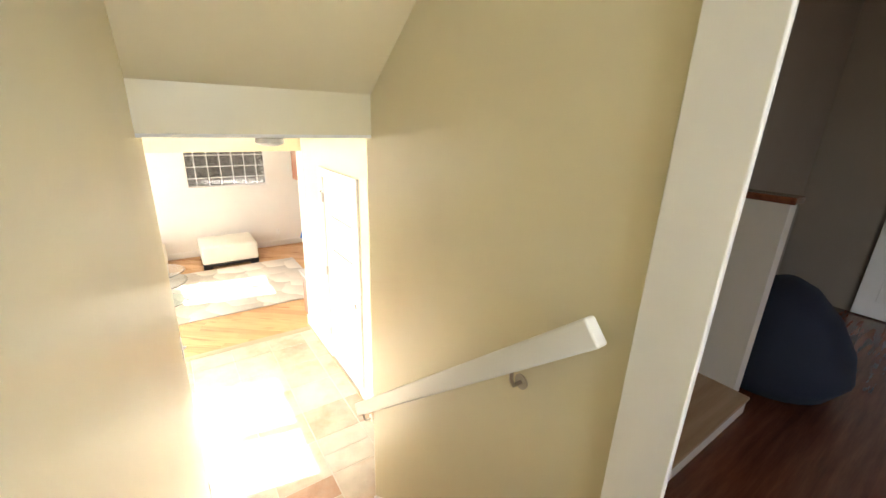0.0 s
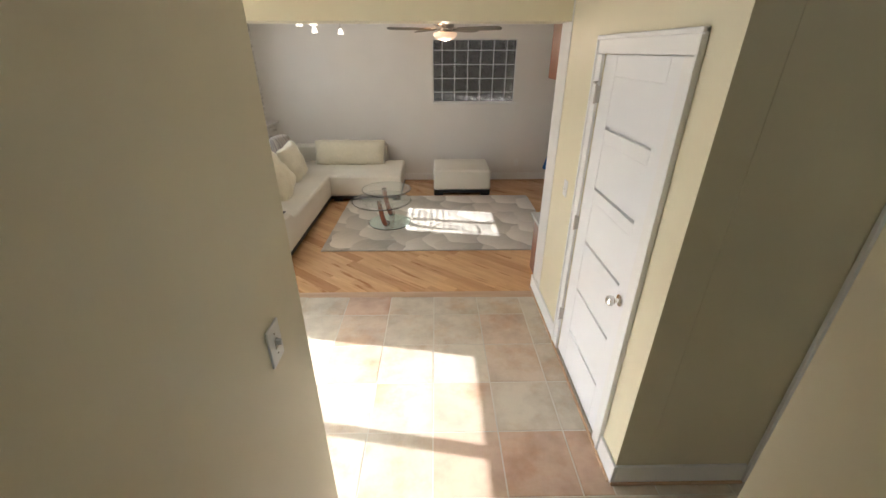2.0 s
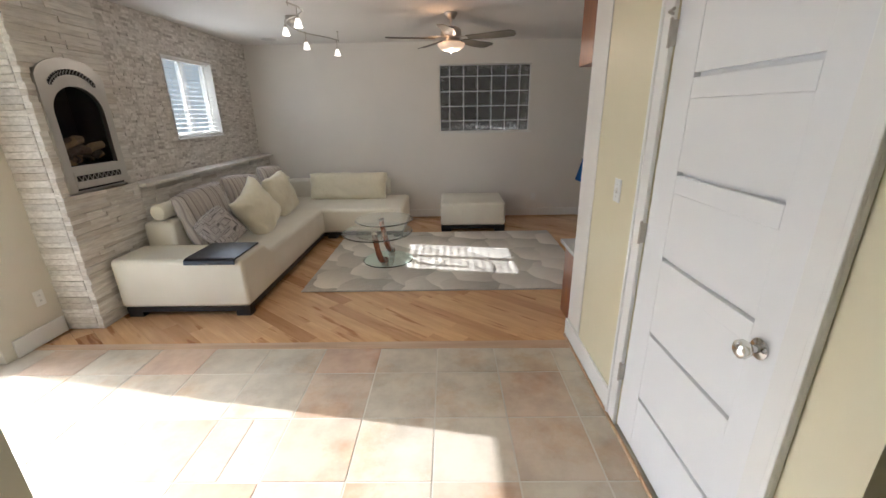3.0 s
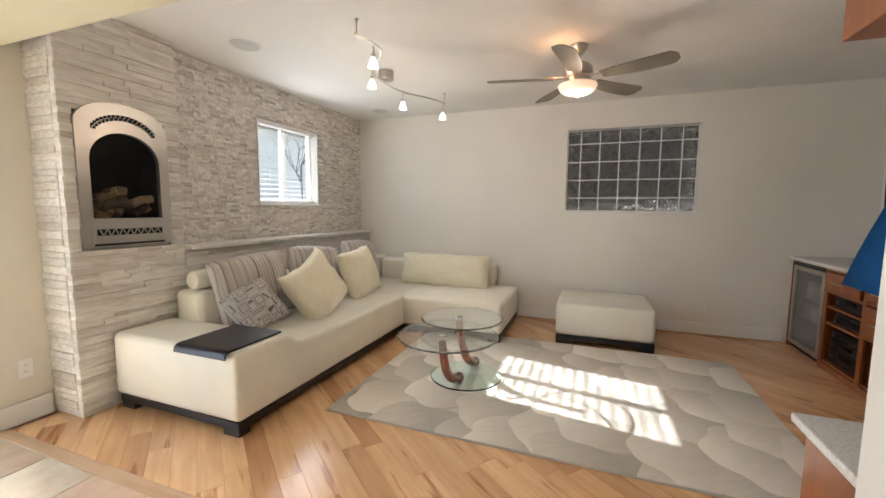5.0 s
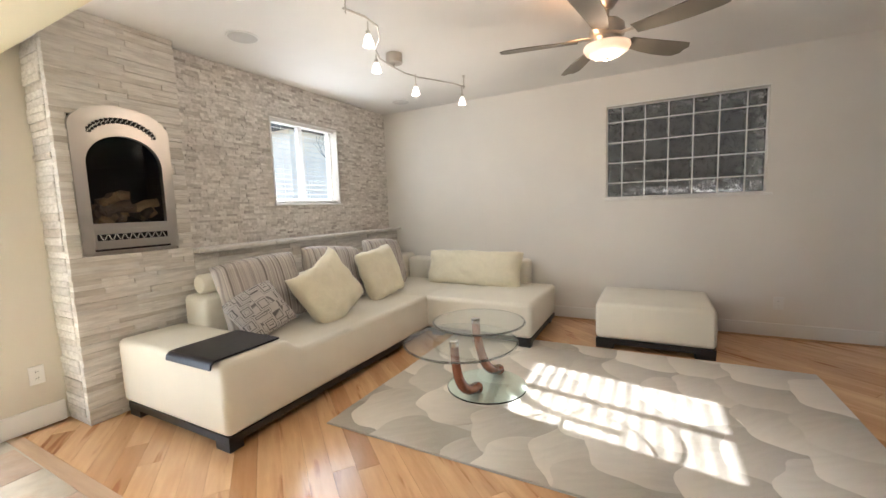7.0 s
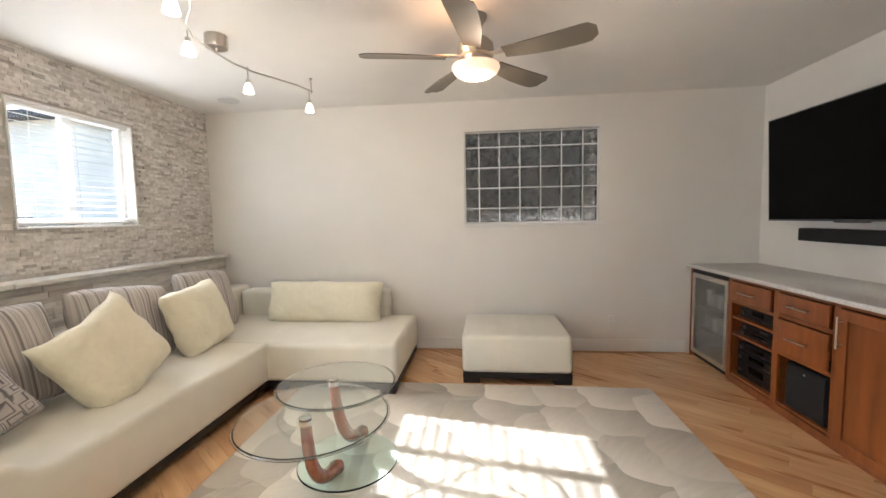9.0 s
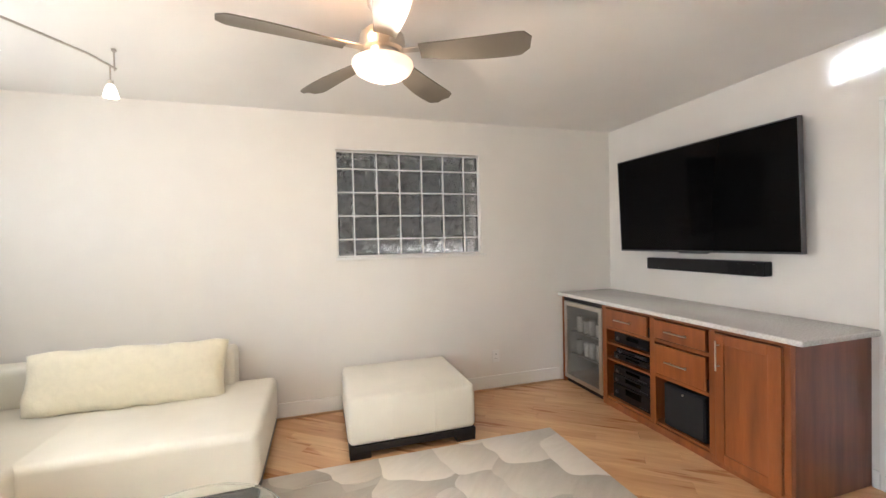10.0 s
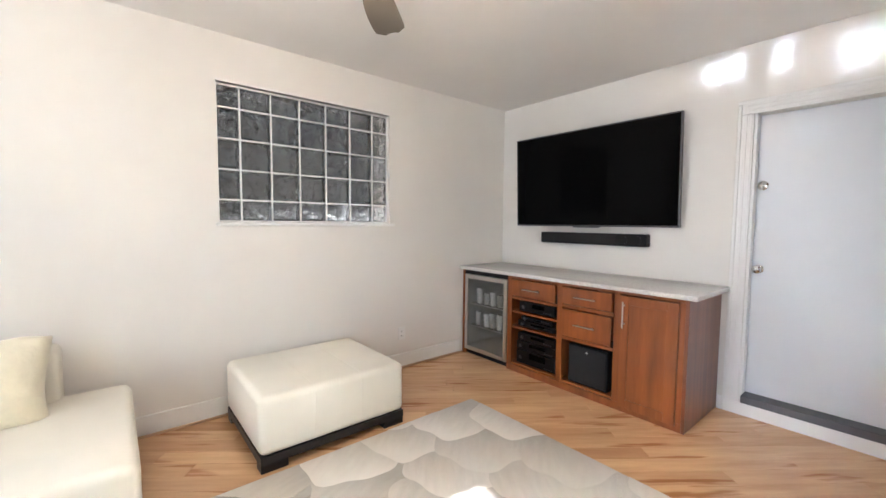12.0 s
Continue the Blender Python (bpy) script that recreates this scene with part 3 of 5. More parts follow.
door_1 = thing("door_1", (HALL_X + 0.01, 4.30, 0), "white closed five-panel closet door in the yellow hall wall", "door")
leaf = slab(HALL_X + 0.026, HALL_X + 0.045, 3.513, 4.297, 0.012, 2.027)
fx0, fx1 = HALL_X + 0.002, HALL_X + 0.026
PANELS = [(0.29, 0.565), (0.63, 0.905), (0.975, 1.25), (1.318, 1.59), (1.66, 1.925)]
slab(fx0, fx1, 3.513, 3.63, 0.012, 2.027, 0.003, bm=leaf)
slab(fx0, fx1, 4.14, 4.297, 0.012, 2.027, 0.003, bm=leaf)
rails = [(0.012, PANELS[0][0])] + [(a[1], b[0]) for a, b in zip(PANELS, PANELS[1:])] + [(PANELS[-1][1], 2.027)]
for a, b in rails:
    slab(fx0, fx1, 3.63, 4.14, a, b, 0.003, bm=leaf)
part("door_leaf", leaf, DOOR_PAINT, door_1, "white painted panelled leaf")
for a, b in PANELS:
    part("door_panel", slab(HALL_X + 0.0035, HALL_X + 0.0265, 3.6305, 4.1395, a + 0.016, b - 0.0005, 0.0005), DOOR_PAINT, door_1)
round_knob(door_1, (HALL_X + 0.002, 3.585, 0.92))
for z in (0.28, 1.0, 1.78):
    hinge = slab(HALL_X - 0.02, HALL_X + 0.002, 4.294, 4.306, z, z + 0.09, 0.002)
    joined(hinge, turned([(0.006, 0), (0.006, 0.10), (0.002, 0.105)], (HALL_X - 0.022, 4.30, z - 0.005), 12))
    part("hinge", hinge, NICKEL, door_1, "nickel door hinge")
part("door_stop", tube([(HALL_X - 0.022, 4.30, 1.89), (HALL_X - 0.05, 4.27, 1.89), (HALL_X - 0.06, 4.22, 1.89)], 0.006), NICKEL, door_1, "nickel hinge stop")

door_2 = thing("door_2", (RIGHT + 0.08, 6.15, 0.09), "plain white closed exterior door above a dark metal threshold", "door")
part("door_leaf", slab(RIGHT + 0.07, RIGHT + 0.115, 5.653, 6.547, 0.145, 2.035, 0.002), DOOR_GREY, door_2, "plain white painted leaf")
part("door_jamb", slab(RIGHT + 0.001, RIGHT + 0.12, 6.535, 6.55, 0.09, 2.04), TRIM, door_2, "white painted jamb")
part("threshold", slab(RIGHT - 0.03, RIGHT + 0.12, 5.652, 6.535, 0.091, 0.142, 0.004), GREY_METAL, door_2, "dark grey metal threshold")
round_knob(door_2, (RIGHT + 0.07, 6.50, 1.01))
lockset = turned([(0.030, 0), (0.030, 0.008), (0.022, 0.014), (0.001, 0.015)], (0, 0, 0), 20, "x")
bmesh.ops.rotate(lockset, verts=lockset.verts, cent=(0, 0, 0), matrix=Matrix.Rotation(radians(180), 3, "Z"))
bmesh.ops.translate(lockset, verts=lockset.verts, vec=(RIGHT + 0.07, 6.50, 1.57))
slab(RIGHT + 0.03, RIGHT + 0.056, 6.485, 6.515, 1.565, 1.575, 0.003, bm=lockset)
part("deadbolt", lockset, CHROME, door_2, "chrome deadbolt with a thumb turn", "auto")
structure("step_riser", slab(RIGHT - 0.014, RIGHT - 0.001, 5.56, 6.64, 0, 0.088, 0.003), TRIM, "white painted riser below the door")

door_3 = thing("door_3", (2.6, HALL_CORNER_Y + 0.05, 0), "white closed door in the alcove by the stair", "door")
part("door_leaf", slab(2.303, 2.998, HALL_CORNER_Y + 0.02, HALL_CORNER_Y + 0.06, 0.01, 2.028), DOOR_PAINT, door_3, "white painted leaf")

# Invented window, out of view, that gives the added landing lamp an opening.
unseen_win = thing("unseen_window", (0.65, -1.28, 2.1), "made-up white framed window behind the landing, out of view", "window")
sf = slab(0.351, 0.40, -1.34, -1.22, 2.101, 3.199)
slab(0.90, 0.949, -1.34, -1.22, 2.101, 3.199, bm=sf)
slab(0.40, 0.90, -1.34, -1.22, 2.101, 2.15, bm=sf)
slab(0.40, 0.90, -1.34, -1.22, 3.15, 3.199, bm=sf)
part("window_frame", sf, TRIM, unseen_win, "white window frame")
part("pane", slab(0.40, 0.90, -1.285, -1.280, 2.15, 3.15), PANE_GLASS, unseen_win, "clear glass pane").visible_shadow = False

# ---- patio door and window ----
patio = thing("window_2", (-2.45, 4.13, 0), "white-framed glazed patio door, closed, with two tall panes", "window")
frame_bm = slab(-2.50, -2.40, 3.38, 3.44, 0.0, 1.999, 0.004)
slab(-2.50, -2.40, 4.82, 4.88, 0.0, 1.999, 0.004, bm=frame_bm)
slab(-2.50, -2.40, 3.44, 4.82, 1.93, 1.999, 0.004, bm=frame_bm)
slab(-2.50, -2.40, 3.44, 4.82, 0.0, 0.12, 0.004, bm=frame_bm)
slab(-2.49, -2.41, 3.985, 4.065, 0.12, 1.93, 0.004, bm=frame_bm)
part("window_frame", frame_bm, TRIM, patio, "white window frame")
for a, b in ((3.44, 3.985), (4.065, 4.82)):
    pane = part("pane", slab(-2.455, -2.449, a, b, 0.12, 1.93), PANE_GLASS, patio, "clear glass pane")
    pane.visible_shadow = False

win = thing("window_1", (-2.35, 7.38, 1.35), "small white sliding window with a half-open horizontal blind in the stone wall", "window")
wf = slab(-2.33, -2.275, 6.945, 6.985, 1.355, 2.16, 0.003)
slab(-2.33, -2.275, 7.785, 7.825, 1.355, 2.16, 0.003, bm=wf)
slab(-2.33, -2.275, 6.985, 7.785, 2.135, 2.16, 0.003, bm=wf)
slab(-2.33, -2.275, 6.985, 7.785, 1.355, 1.395, 0.003, bm=wf)
slab(-2.325, -2.278, 7.345, 7.405, 1.395, 2.135, 0.003, bm=wf)
part("window_frame", wf, TRIM, win, "white vinyl frame")
for a, b in ((6.985, 7.345), (7.405, 7.785)):
    pane = part("pane", slab(-2.305, -2.300, a, b, 1.395, 2.135), PANE_GLASS, win, "clear glass pane")
    pane.visible_shadow = False
reveal = slab(-2.275, LEFT + 0.002, 6.94, 6.952, 1.35, 2.165)
slab(-2.275, LEFT + 0.002, 7.818, 7.83, 1.35, 2.165, bm=reveal)
slab(-2.275, LEFT + 0.002, 6.952, 7.818, 2.153, 2.165, bm=reveal)
slab(-2.275, LEFT + 0.02, 6.93, 7.84, 1.335, 1.35, 0.003, bm=reveal)
part("window_sill", reveal, TRIM, win, "white painted reveal and sill")
blind = thing("blind", (-2.235, 7.38, 2.15), "white horizontal blind with open slats in the small window", "blind")
part("headrail", slab(-2.255, -2.215, 6.96, 7.81, 2.13, 2.152, 0.003), PLASTIC, blind, "white headrail")
z = 1.40
slat_n = 0
while z < 2.10:
    bm = slab(-0.019, 0.019, 6.965, 7.805, -0.0012, 0.0012)
    bmesh.ops.rotate(bm, verts=bm.verts, cent=(0, 7.4, 0), matrix=Matrix.Rotation(radians(9), 3, "Y"))
    bmesh.ops.translate(bm, verts=bm.verts, vec=(-2.235, 0, z))
    part("slat", bm, PLASTIC, blind)
    z += 0.0485
part("bottom_rail", slab(-2.255, -2.215, 6.965, 7.805, 1.362, 1.38, 0.004), PLASTIC, blind, "white bottom rail")
for y in (7.1, 7.4, 7.68):
    part("cord", tube([(-2.235, y, 1.37), (-2.235, y, 2.13)], 0.0015, 6), PLASTIC, blind)

# ---- the glass block window ----
gb = thing("window_3", (1.195, BACK + 0.05, 1.30), "glass block window of wavy squares with white joints in the back wall", "window")
XB = [0.552, 0.69, 0.891, 1.092, 1.293, 1.494, 1.695, 1.838]
ZB = [1.302, 1.445, 1.646, 1.847, 2.048, 2.192]
joints = slab(0.546, 0.556, BACK + 0.03, BACK + 0.11, 1.296, 2.198)
slab(1.834, 1.844, BACK + 0.03, BACK + 0.11, 1.296, 2.198, bm=joints)
for x in XB[1:-1]:
    slab(x - 0.005, x + 0.005, BACK + 0.028, BACK + 0.11, 1.304, 2.19, bm=joints)
for z in ZB:
    slab(0.556, 1.834, BACK + 0.03, BACK + 0.108, z - 0.005, z + 0.005, bm=joints)
part("joint_grid", joints, TRIM, gb, "white mortar joints")
for a, b in zip(XB, XB[1:]):
    for c, d in zip(ZB, ZB[1:]):
        part("glass_block", slab(a + 0.005, b - 0.005, BACK + 0.034, BACK + 0.104, c + 0.005, d - 0.005, 0.008, 2), BLOCK_GLASS, gb)
part("window_sill", slab(0.53, 1.89, BACK - 0.018, BACK + 0.03, 1.270, 1.294, 0.005), TRIM, gb, "white painted sill")
part("head_trim", slab(0.545, 1.85, BACK - 0.006, BACK + 0.03, 2.2, 2.215, 0.003), TRIM, gb, "thin white head trim")
# Made-up backdrop panel behind the glass blocks.
structure("backdrop_neighbour_wall", slab(-1.0, 3.5, 9.9, 10.0, -0.1, 3.2), BACKDROP_MOTTLE, "added backdrop panel painted with bright and dark blotches")
# Unseen slab, added so that less sky reaches the space behind the blocks.
structure("porch_roof", slab(-1.0, 3.5, 9.0, 10.0, 2.9, 3.0), FENCE, "unseen grey slab added to keep sky light off the backdrop")
# garden fence beyond the window
fence = thing("fence", (-9, 6, -0.1), "grey weathered board fence standing in the garden", "fence")
for i in range(40):
    part("fence_board", slab(-9.02, -9.0, -2 + i * 0.42, -2 + i * 0.42 + 0.38, -0.1, 1.55), FENCE, fence)

house = thing("neighbour_house", (-8.5, 15.5, -0.1), "pale clapboard house with a low grey roof next door", "house")
part("wall", slab(-12.0, -8.03, 12.4, 18.6, -0.1, 3.6), SIDING, house, "pale house wall")
for i in range(26):
    part("clapboard", slab(-8.03, -8.0 - 0.012 * (i % 2), 12.38, 18.62, -0.05 + i * 0.14, 0.075 + i * 0.14), SIDING, house)
part("roof", prism([(12.1, 3.6), (18.9, 3.6), (18.9, 3.75), (15.5, 4.5), (12.1, 3.75)], -12.3, -7.7, "yz"), SHINGLE, house, "low grey shingled roof")
hw_w = part("window", slab(-8.0, -7.95, 12.6, 13.4, 0.3, 1.3, 0.01), TRIM, house, "white framed window")
part("pane", slab(-7.95, -7.945, 12.68, 13.32, 0.38, 1.22), BLACK_GLOSS, hw_w, "dark pane")
tree = thing("tree", (-6.9, 13.2, -0.1), "bare grey-barked garden tree with thin forking branches", "tree")
rtree = random.Random(8)
tree_bm = bmesh.new()
tube([(-6.9, 13.2, -0.1), (-6.88, 13.2, 0.8), (-6.92, 13.18, 1.5)], [0.07, 0.05, 0.04], 9, bm=tree_bm)
part("trunk", tree_bm, BARK, tree, "grey trunk", "auto")
crown = bmesh.new()


def limb(p, d, r, level):
    q = p + d * rtree.uniform(0.8, 1.1) * (0.62 - 0.08 * level)
    mid = (p + q) / 2 + Vector((rtree.uniform(-1, 1), rtree.uniform(-1, 1), rtree.uniform(-1, 1))) * 0.03
    tube([p, mid, q], [r, r * 0.85, r * 0.65], 5, bm=crown)
    if level < 5:
        for _ in range(2 if level else 4):
            nd = (d + Vector((rtree.uniform(-0.7, 0.7), rtree.uniform(-0.7, 0.7), rtree.uniform(-0.2, 0.5)))).normalized()
            limb(q, nd, r * 0.62, level + 1)


limb(Vector((-6.92, 13.18, 1.45)), Vector((0, 0, 1)), 0.036, 0)
part("branches", crown, BARK, tree, "thin forking bare branches")

# ---- stone chimney breast, wainscot, mosaic ----
CX = -2.06
rnd = random.Random(4)
column = thing("fireplace_surround", (-2.2, 5.69, 0), "pale split-face ledgestone chimney breast reaching the ceiling", "fireplace")
core = slab(-2.349, CX - 0.03, 5.36, 5.43, 0, CEIL - 0.001)
slab(-2.349, CX - 0.03, 5.94, 6.05, 0, CEIL - 0.001, bm=core)
slab(-2.349, CX - 0.03, 5.43, 5.94, 0, 1.09, bm=core)
slab(-2.349, CX - 0.03, 5.43, 5.94, 1.91, CEIL - 0.001, bm=core)
part("core", core, GROUT, column, "grey mortar core")


def stone_rows(parent, y0, y1, z0, z1, face, hole=None, limit=300, side=False, hmin=0.026, hmax=0.044):
    """Rows of long split stones standing proud of a core."""
    z, made = z0, 0
    while z < z1 - 0.01:
        h = min(rnd.uniform(hmin, hmax), z1 - z)
        y = y0
        first = True
        while y < y1 - 0.01:
            w = rnd.uniform(0.14, 0.42)
            e = min(y + w, y1)
            if y1 - e < 0.06:
                e = y1
            spans = [(y, e)]
            if hole:
                hy0, hy1, hz0, hz1 = hole
                if z + h > hz0 and z < hz1:
                    spans = [(max(a, a), min(b, hy0)) for a, b in spans if a < hy0] + [(max(a, hy1), b) for a, b in spans if b > hy1]
            for a, b in spans:
                if b - a > 0.01:
                    d = rnd.uniform(-0.007, 0.008)
                    part("stone", slab(face - 0.045, face + d, a + 0.0003, b - 0.0003, z + 0.0003, z + h - 0.0003, 0.0016, 1), LEDGE_STONE, parent)
            y = e
        z += h


ARCH_Y0, ARCH_Y1 = 5.41, 5.96
stone_rows(column, 5.345, 6.06, 0.0, CEIL - 0.002, CX, (ARCH_Y0, ARCH_Y1, 1.05, 1.86))
z = 0.0
while z < CEIL - 0.01:
    h = min(rnd.uniform(0.034, 0.052), CEIL - 0.002 - z)
    part("stone", slab(-2.349, CX - 0.044, 5.341 + rnd.uniform(-0.006, 0.006), 5.362, z + 0.001, z + h - 0.001, 0.003, 1), LEDGE_STONE, column)
    z += h

wainscot = thing("wainscot", (-2.1, 7.4, 0), "pale split-face ledgestone half wall behind the sofa", "stone wall")
part("core", slab(LEFT - 0.008, CX - 0.03, 6.062, BACK - 0.002, 0, 0.985), GROUT, wainscot, "grey mortar core")
stone_rows(wainscot, 6.062, BACK - 0.003, 0.30, 0.985, CX)
ledge = thing("ledge", (-2.08, 7.4, 0.99), "pale stone ledge capping the half wall", "ledge")
y = 6.06
while y < BACK - 0.05:
    e = min(y + rnd.uniform(0.5, 0.75), BACK - 0.003)
    if BACK - e < 0.1:
        e = BACK - 0.003
    part("stone", slab(LEFT + 0.004, -1.985, y + 0.001, e - 0.001, 0.987, 1.02, 0.006, 2), LEDGE_STONE, ledge)
    y = e


def mosaic_wall():
    """Small split mosaic bricks in staggered rows, uneven in depth."""
    verts, faces = [], []
    r = random.Random(9)
    z = 1.022
    row = 0
    while z < CEIL - 0.004:
        h = r.choice((0.017, 0.021, 0.021, 0.026))
        y = 6.064 - r.uniform(0, 0.03)
        while y < BACK - 0.004:
            w = r.choice((0.035, 0.055, 0.075, 0.095))
            a, b = max(y, 6.064), min(y + w - 0.0008, BACK - 0.003)
            if b - a > 0.006 and not (b > 6.94 and a < 7.83 and z + h > 1.335 and z < 2.165):
                x = LEFT + r.uniform(0.004, 0.009) + (0.006 if r.random() < 0.08 else 0)
                tilt = r.uniform(-0.002, 0.002)
                n = len(verts)
                top = min(z + h - 0.0006, CEIL - 0.002)
                verts += [(LEFT - 0.01, a, z), (LEFT - 0.01, b, z), (LEFT - 0.01, b, top), (LEFT - 0.01, a, top),
                          (x + tilt, a, z), (x - tilt, b, z), (x - tilt, b, top), (x + tilt, a, top)]
                faces += [tuple(n + k for k in f) for f in ((4, 5, 6, 7), (0, 1, 5, 4), (1, 2, 6, 5), (2, 3, 7, 6), (3, 0, 4, 7))]
            y += w
        z += h
        row += 1
    me = bpy.data.meshes.new("mosaic_tiles")
    me.from_pydata(verts, [], faces)
    me.materials.append(MOSAIC)
    ob = new("mosaic_tiles", me)
    return tagged(ob, "grey and beige split mosaic bricks on the window wall", "wall tiles", kind="stuff")


mosaic_wall()

# ---- fireplace insert ----
fire = thing("fireplace_insert", (CX, 5.685, 1.05), "arched brushed steel gas fireplace insert set in pale stone", "fireplace")


def arch(y0, y1, z0, zs, zt, n=18):
    """An outline with straight sides up to zs and an arched head to zt."""
    c = (y0 + y1) / 2
    half = (y1 - y0) / 2
    return [(y0, z0), (y1, z0)] + [(c + half * math.cos(math.pi * i / n), zs + (zt - zs) * math.sin(math.pi * i / n)) for i in range(n + 1)]


def arch_plate(x0, x1, outer, inner):
    """A plate with an arched hole: the two outlines have equal numbers of points."""
    bm = bmesh.new()
    a = [bm.verts.new((x1, y, z)) for y, z in outer]
    b = [bm.verts.new((x1, y, z)) for y, z in inner]
    c = [bm.verts.new((x0, y, z)) for y, z in outer]
    d = [bm.verts.new((x0, y, z)) for y, z in inner]
    n = len(a)
    for i in range(n):
        j = (i + 1) % n
        for f in ((a[i], a[j], b[j], b[i]), (c[j], c[i], d[i], d[j]), (a[j], a[i], c[i], c[j]), (b[i], b[j], d[j], d[i])):
            bm.faces.new(f)
    bmesh.ops.recalc_face_normals(bm, faces=bm.faces)
    return bm


outer = arch(ARCH_Y0, ARCH_Y1, 1.055, 1.82, 1.97)
inner = arch(5.475, 5.895, 1.235, 1.60, 1.785)
part("face_plate", arch_plate(CX - 0.02, CX + 0.016, outer, inner), STEEL, fire, "brushed steel arched face plate")
part("glass_front", prism([(y, z) for y, z in inner], CX - 0.012, CX - 0.008, "yz"), FIRE_GLASS, fire, "dark glass front")
box_in = slab(-2.345, -2.335, 5.43, 5.94, 1.1, 1.9)
slab(-2.335, CX - 0.022, 5.43, 5.44, 1.1, 1.9, bm=box_in)
slab(-2.335, CX - 0.022, 5.93, 5.94, 1.1, 1.9, bm=box_in)
slab(-2.335, CX - 0.022, 5.44, 5.93, 1.1, 1.235, bm=box_in)
slab(-2.335, CX - 0.022, 5.44, 5.93, 1.89, 1.9, bm=box_in)
part("firebox", box_in, SOOT, fire, "sooty black firebox")
for i in range(17):
    a = radians(28 + i * 124 / 16)
    y, z = 5.685 - 0.20 * math.cos(a), 1.735 + 0.145 * math.sin(a)
    bm = slab(CX + 0.0165, CX + 0.0185, y - 0.0128, y + 0.0128, z - 0.017, z + 0.017, 0.003)
    slot = part("vent_slot", bm, BLACK_PLASTIC, fire)
    part("scroll", tube([(CX + 0.020, y - 0.009, z - 0.014), (CX + 0.020, y - 0.004, z), (CX + 0.020, y + 0.004, z + 0.002), (CX + 0.020, y + 0.009, z + 0.014)], 0.0026, 6), STEEL, slot)
panel = part("lower_panel", slab(CX + 0.016, CX + 0.022, 5.47, 5.90, 1.085, 1.20, 0.002), STEEL, fire, "brushed steel lower panel")
for i in range(18):
    y = 5.495 + i * 0.0222
    slot = slab(CX + 0.0222, CX + 0.0242, y - 0.0105, y + 0.0105, 1.128, 1.168, 0.003)
    part("vent_slot", slot, BLACK_PLASTIC, panel)
for i in range(17):
    y = 5.506 + i * 0.0222
    s_ = 0.008 if i % 2 else -0.008
    part("scroll", tube([(CX + 0.0255, y - s_, 1.131), (CX + 0.0255, y, 1.148), (CX + 0.0255, y + s_, 1.165)], 0.0028, 6), STEEL, panel)
part("vent_gap", slab(CX + 0.0165, CX + 0.019, 5.47, 5.90, 1.063, 1.076), BLACK_PLASTIC, fire, "dark lower gap")
rl = random.Random(2)
for i in range(20):
    y = rl.uniform(5.50, 5.86)
    zz = 1.25 + rl.uniform(0.0, 0.17) * (1 - abs(y - 5.70) / 0.25)
    a = rl.uniform(-1.3, 1.3)
    L = rl.uniform(0.04, 0.09)
    p0, p1 = Vector((-2.2 + rl.uniform(-0.04, 0.05), y - L * math.cos(a), zz)), Vector((-2.16 + rl.uniform(-0.04, 0.05), y + L * math.cos(a), zz + L * math.sin(a)))
    p0.y, p1.y = max(p0.y, 5.46), min(p1.y, 5.91)
    part("log", tube([p0, (p0 + p1) / 2 + Vector((0, 0, 0.01)), p1], [0.03, 0.034, 0.028], 9), LOG, fire, "", "auto")

# ---- soft furniture ----


def pillow(w, h, t, n=16, slump=0.05, seed=0, ears=0.11, lumps=0.008):
    """A stuffed cushion in its own x (width), z (height), y (thickness)."""
    bm = bmesh.new()
    r = random.Random(seed)
    ph = r.uniform(0, 6)
    sides = []
    for s in (1, -1):
        grid = []
        for i in range(n + 1):
            row = []
            for j in range(n + 1):
                u, v = 2 * i / n - 1, 2 * j / n - 1
                k = max(0.0, (1 - u ** 4) * (1 - v ** 4)) ** 0.5
                x = w / 2 * u * (1 - ears * (1 - v * v) * abs(u) ** 3)
                z = h / 2 * v * (1 - ears * (1 - u * u) * abs(v) ** 3)
                y = s * (t / 2 * k * (1 + 0.10 * math.sin(3 * u + ph) * math.sin(2.3 * v + ph)) )
                x, z = x * (1 - 0.09 * v * v * u * u), z * (1 - 0.09 * u * u * v * v)
                z += slump * h * max(0, v) * (1 - u * u)
                row.append(bm.verts.new((x, y, z)))
            grid.append(row)
        sides.append(grid)
        for i in range(n):
            for j in range(n):
                q = (grid[i][j], grid[i + 1][j], grid[i + 1][j + 1], grid[i][j + 1])
                bm.faces.new(q if s < 0 else tuple(reversed(q)))
    bmesh.ops.remove_doubles(bm, verts=bm.verts, dist=1e-5)
    for vert in bm.verts:
        q = vert.co * 9 + Vector((seed, seed * 2.3, 0))
        vert.co += noise.noise_vector(q) * lumps
    bmesh.ops.recalc_face_normals(bm, faces=bm.faces)
    return bm


def cushion(name, at, size, turn, lean, roll, material, label, seed=0, slump=0.05, ears=0.11):
    """A cushion standing at at (its middle): turn about z, leaning back, rolled in its own plane."""
    bm = pillow(*size, seed=seed, slump=slump, ears=ears, n=30 if material is CREAM_FUR else 16, lumps=0.016 if material is CREAM_FUR else 0.008)
    me = bpy.data.meshes.new(name)
    bm.to_mesh(me)
    bm.free()
    me.materials.append(material)
    me.shade_smooth()
    ob = new(name, me)
    ob.matrix_world = Matrix.Translation(at) @ pose(0, 0, 0, 0, 0, turn) @ pose(0, 0, 0, lean, 0, 0) @ pose(0, 0, 0, 0, roll, 0)
    return tagged(ob, label, "cushion", "cushions on the sofa")


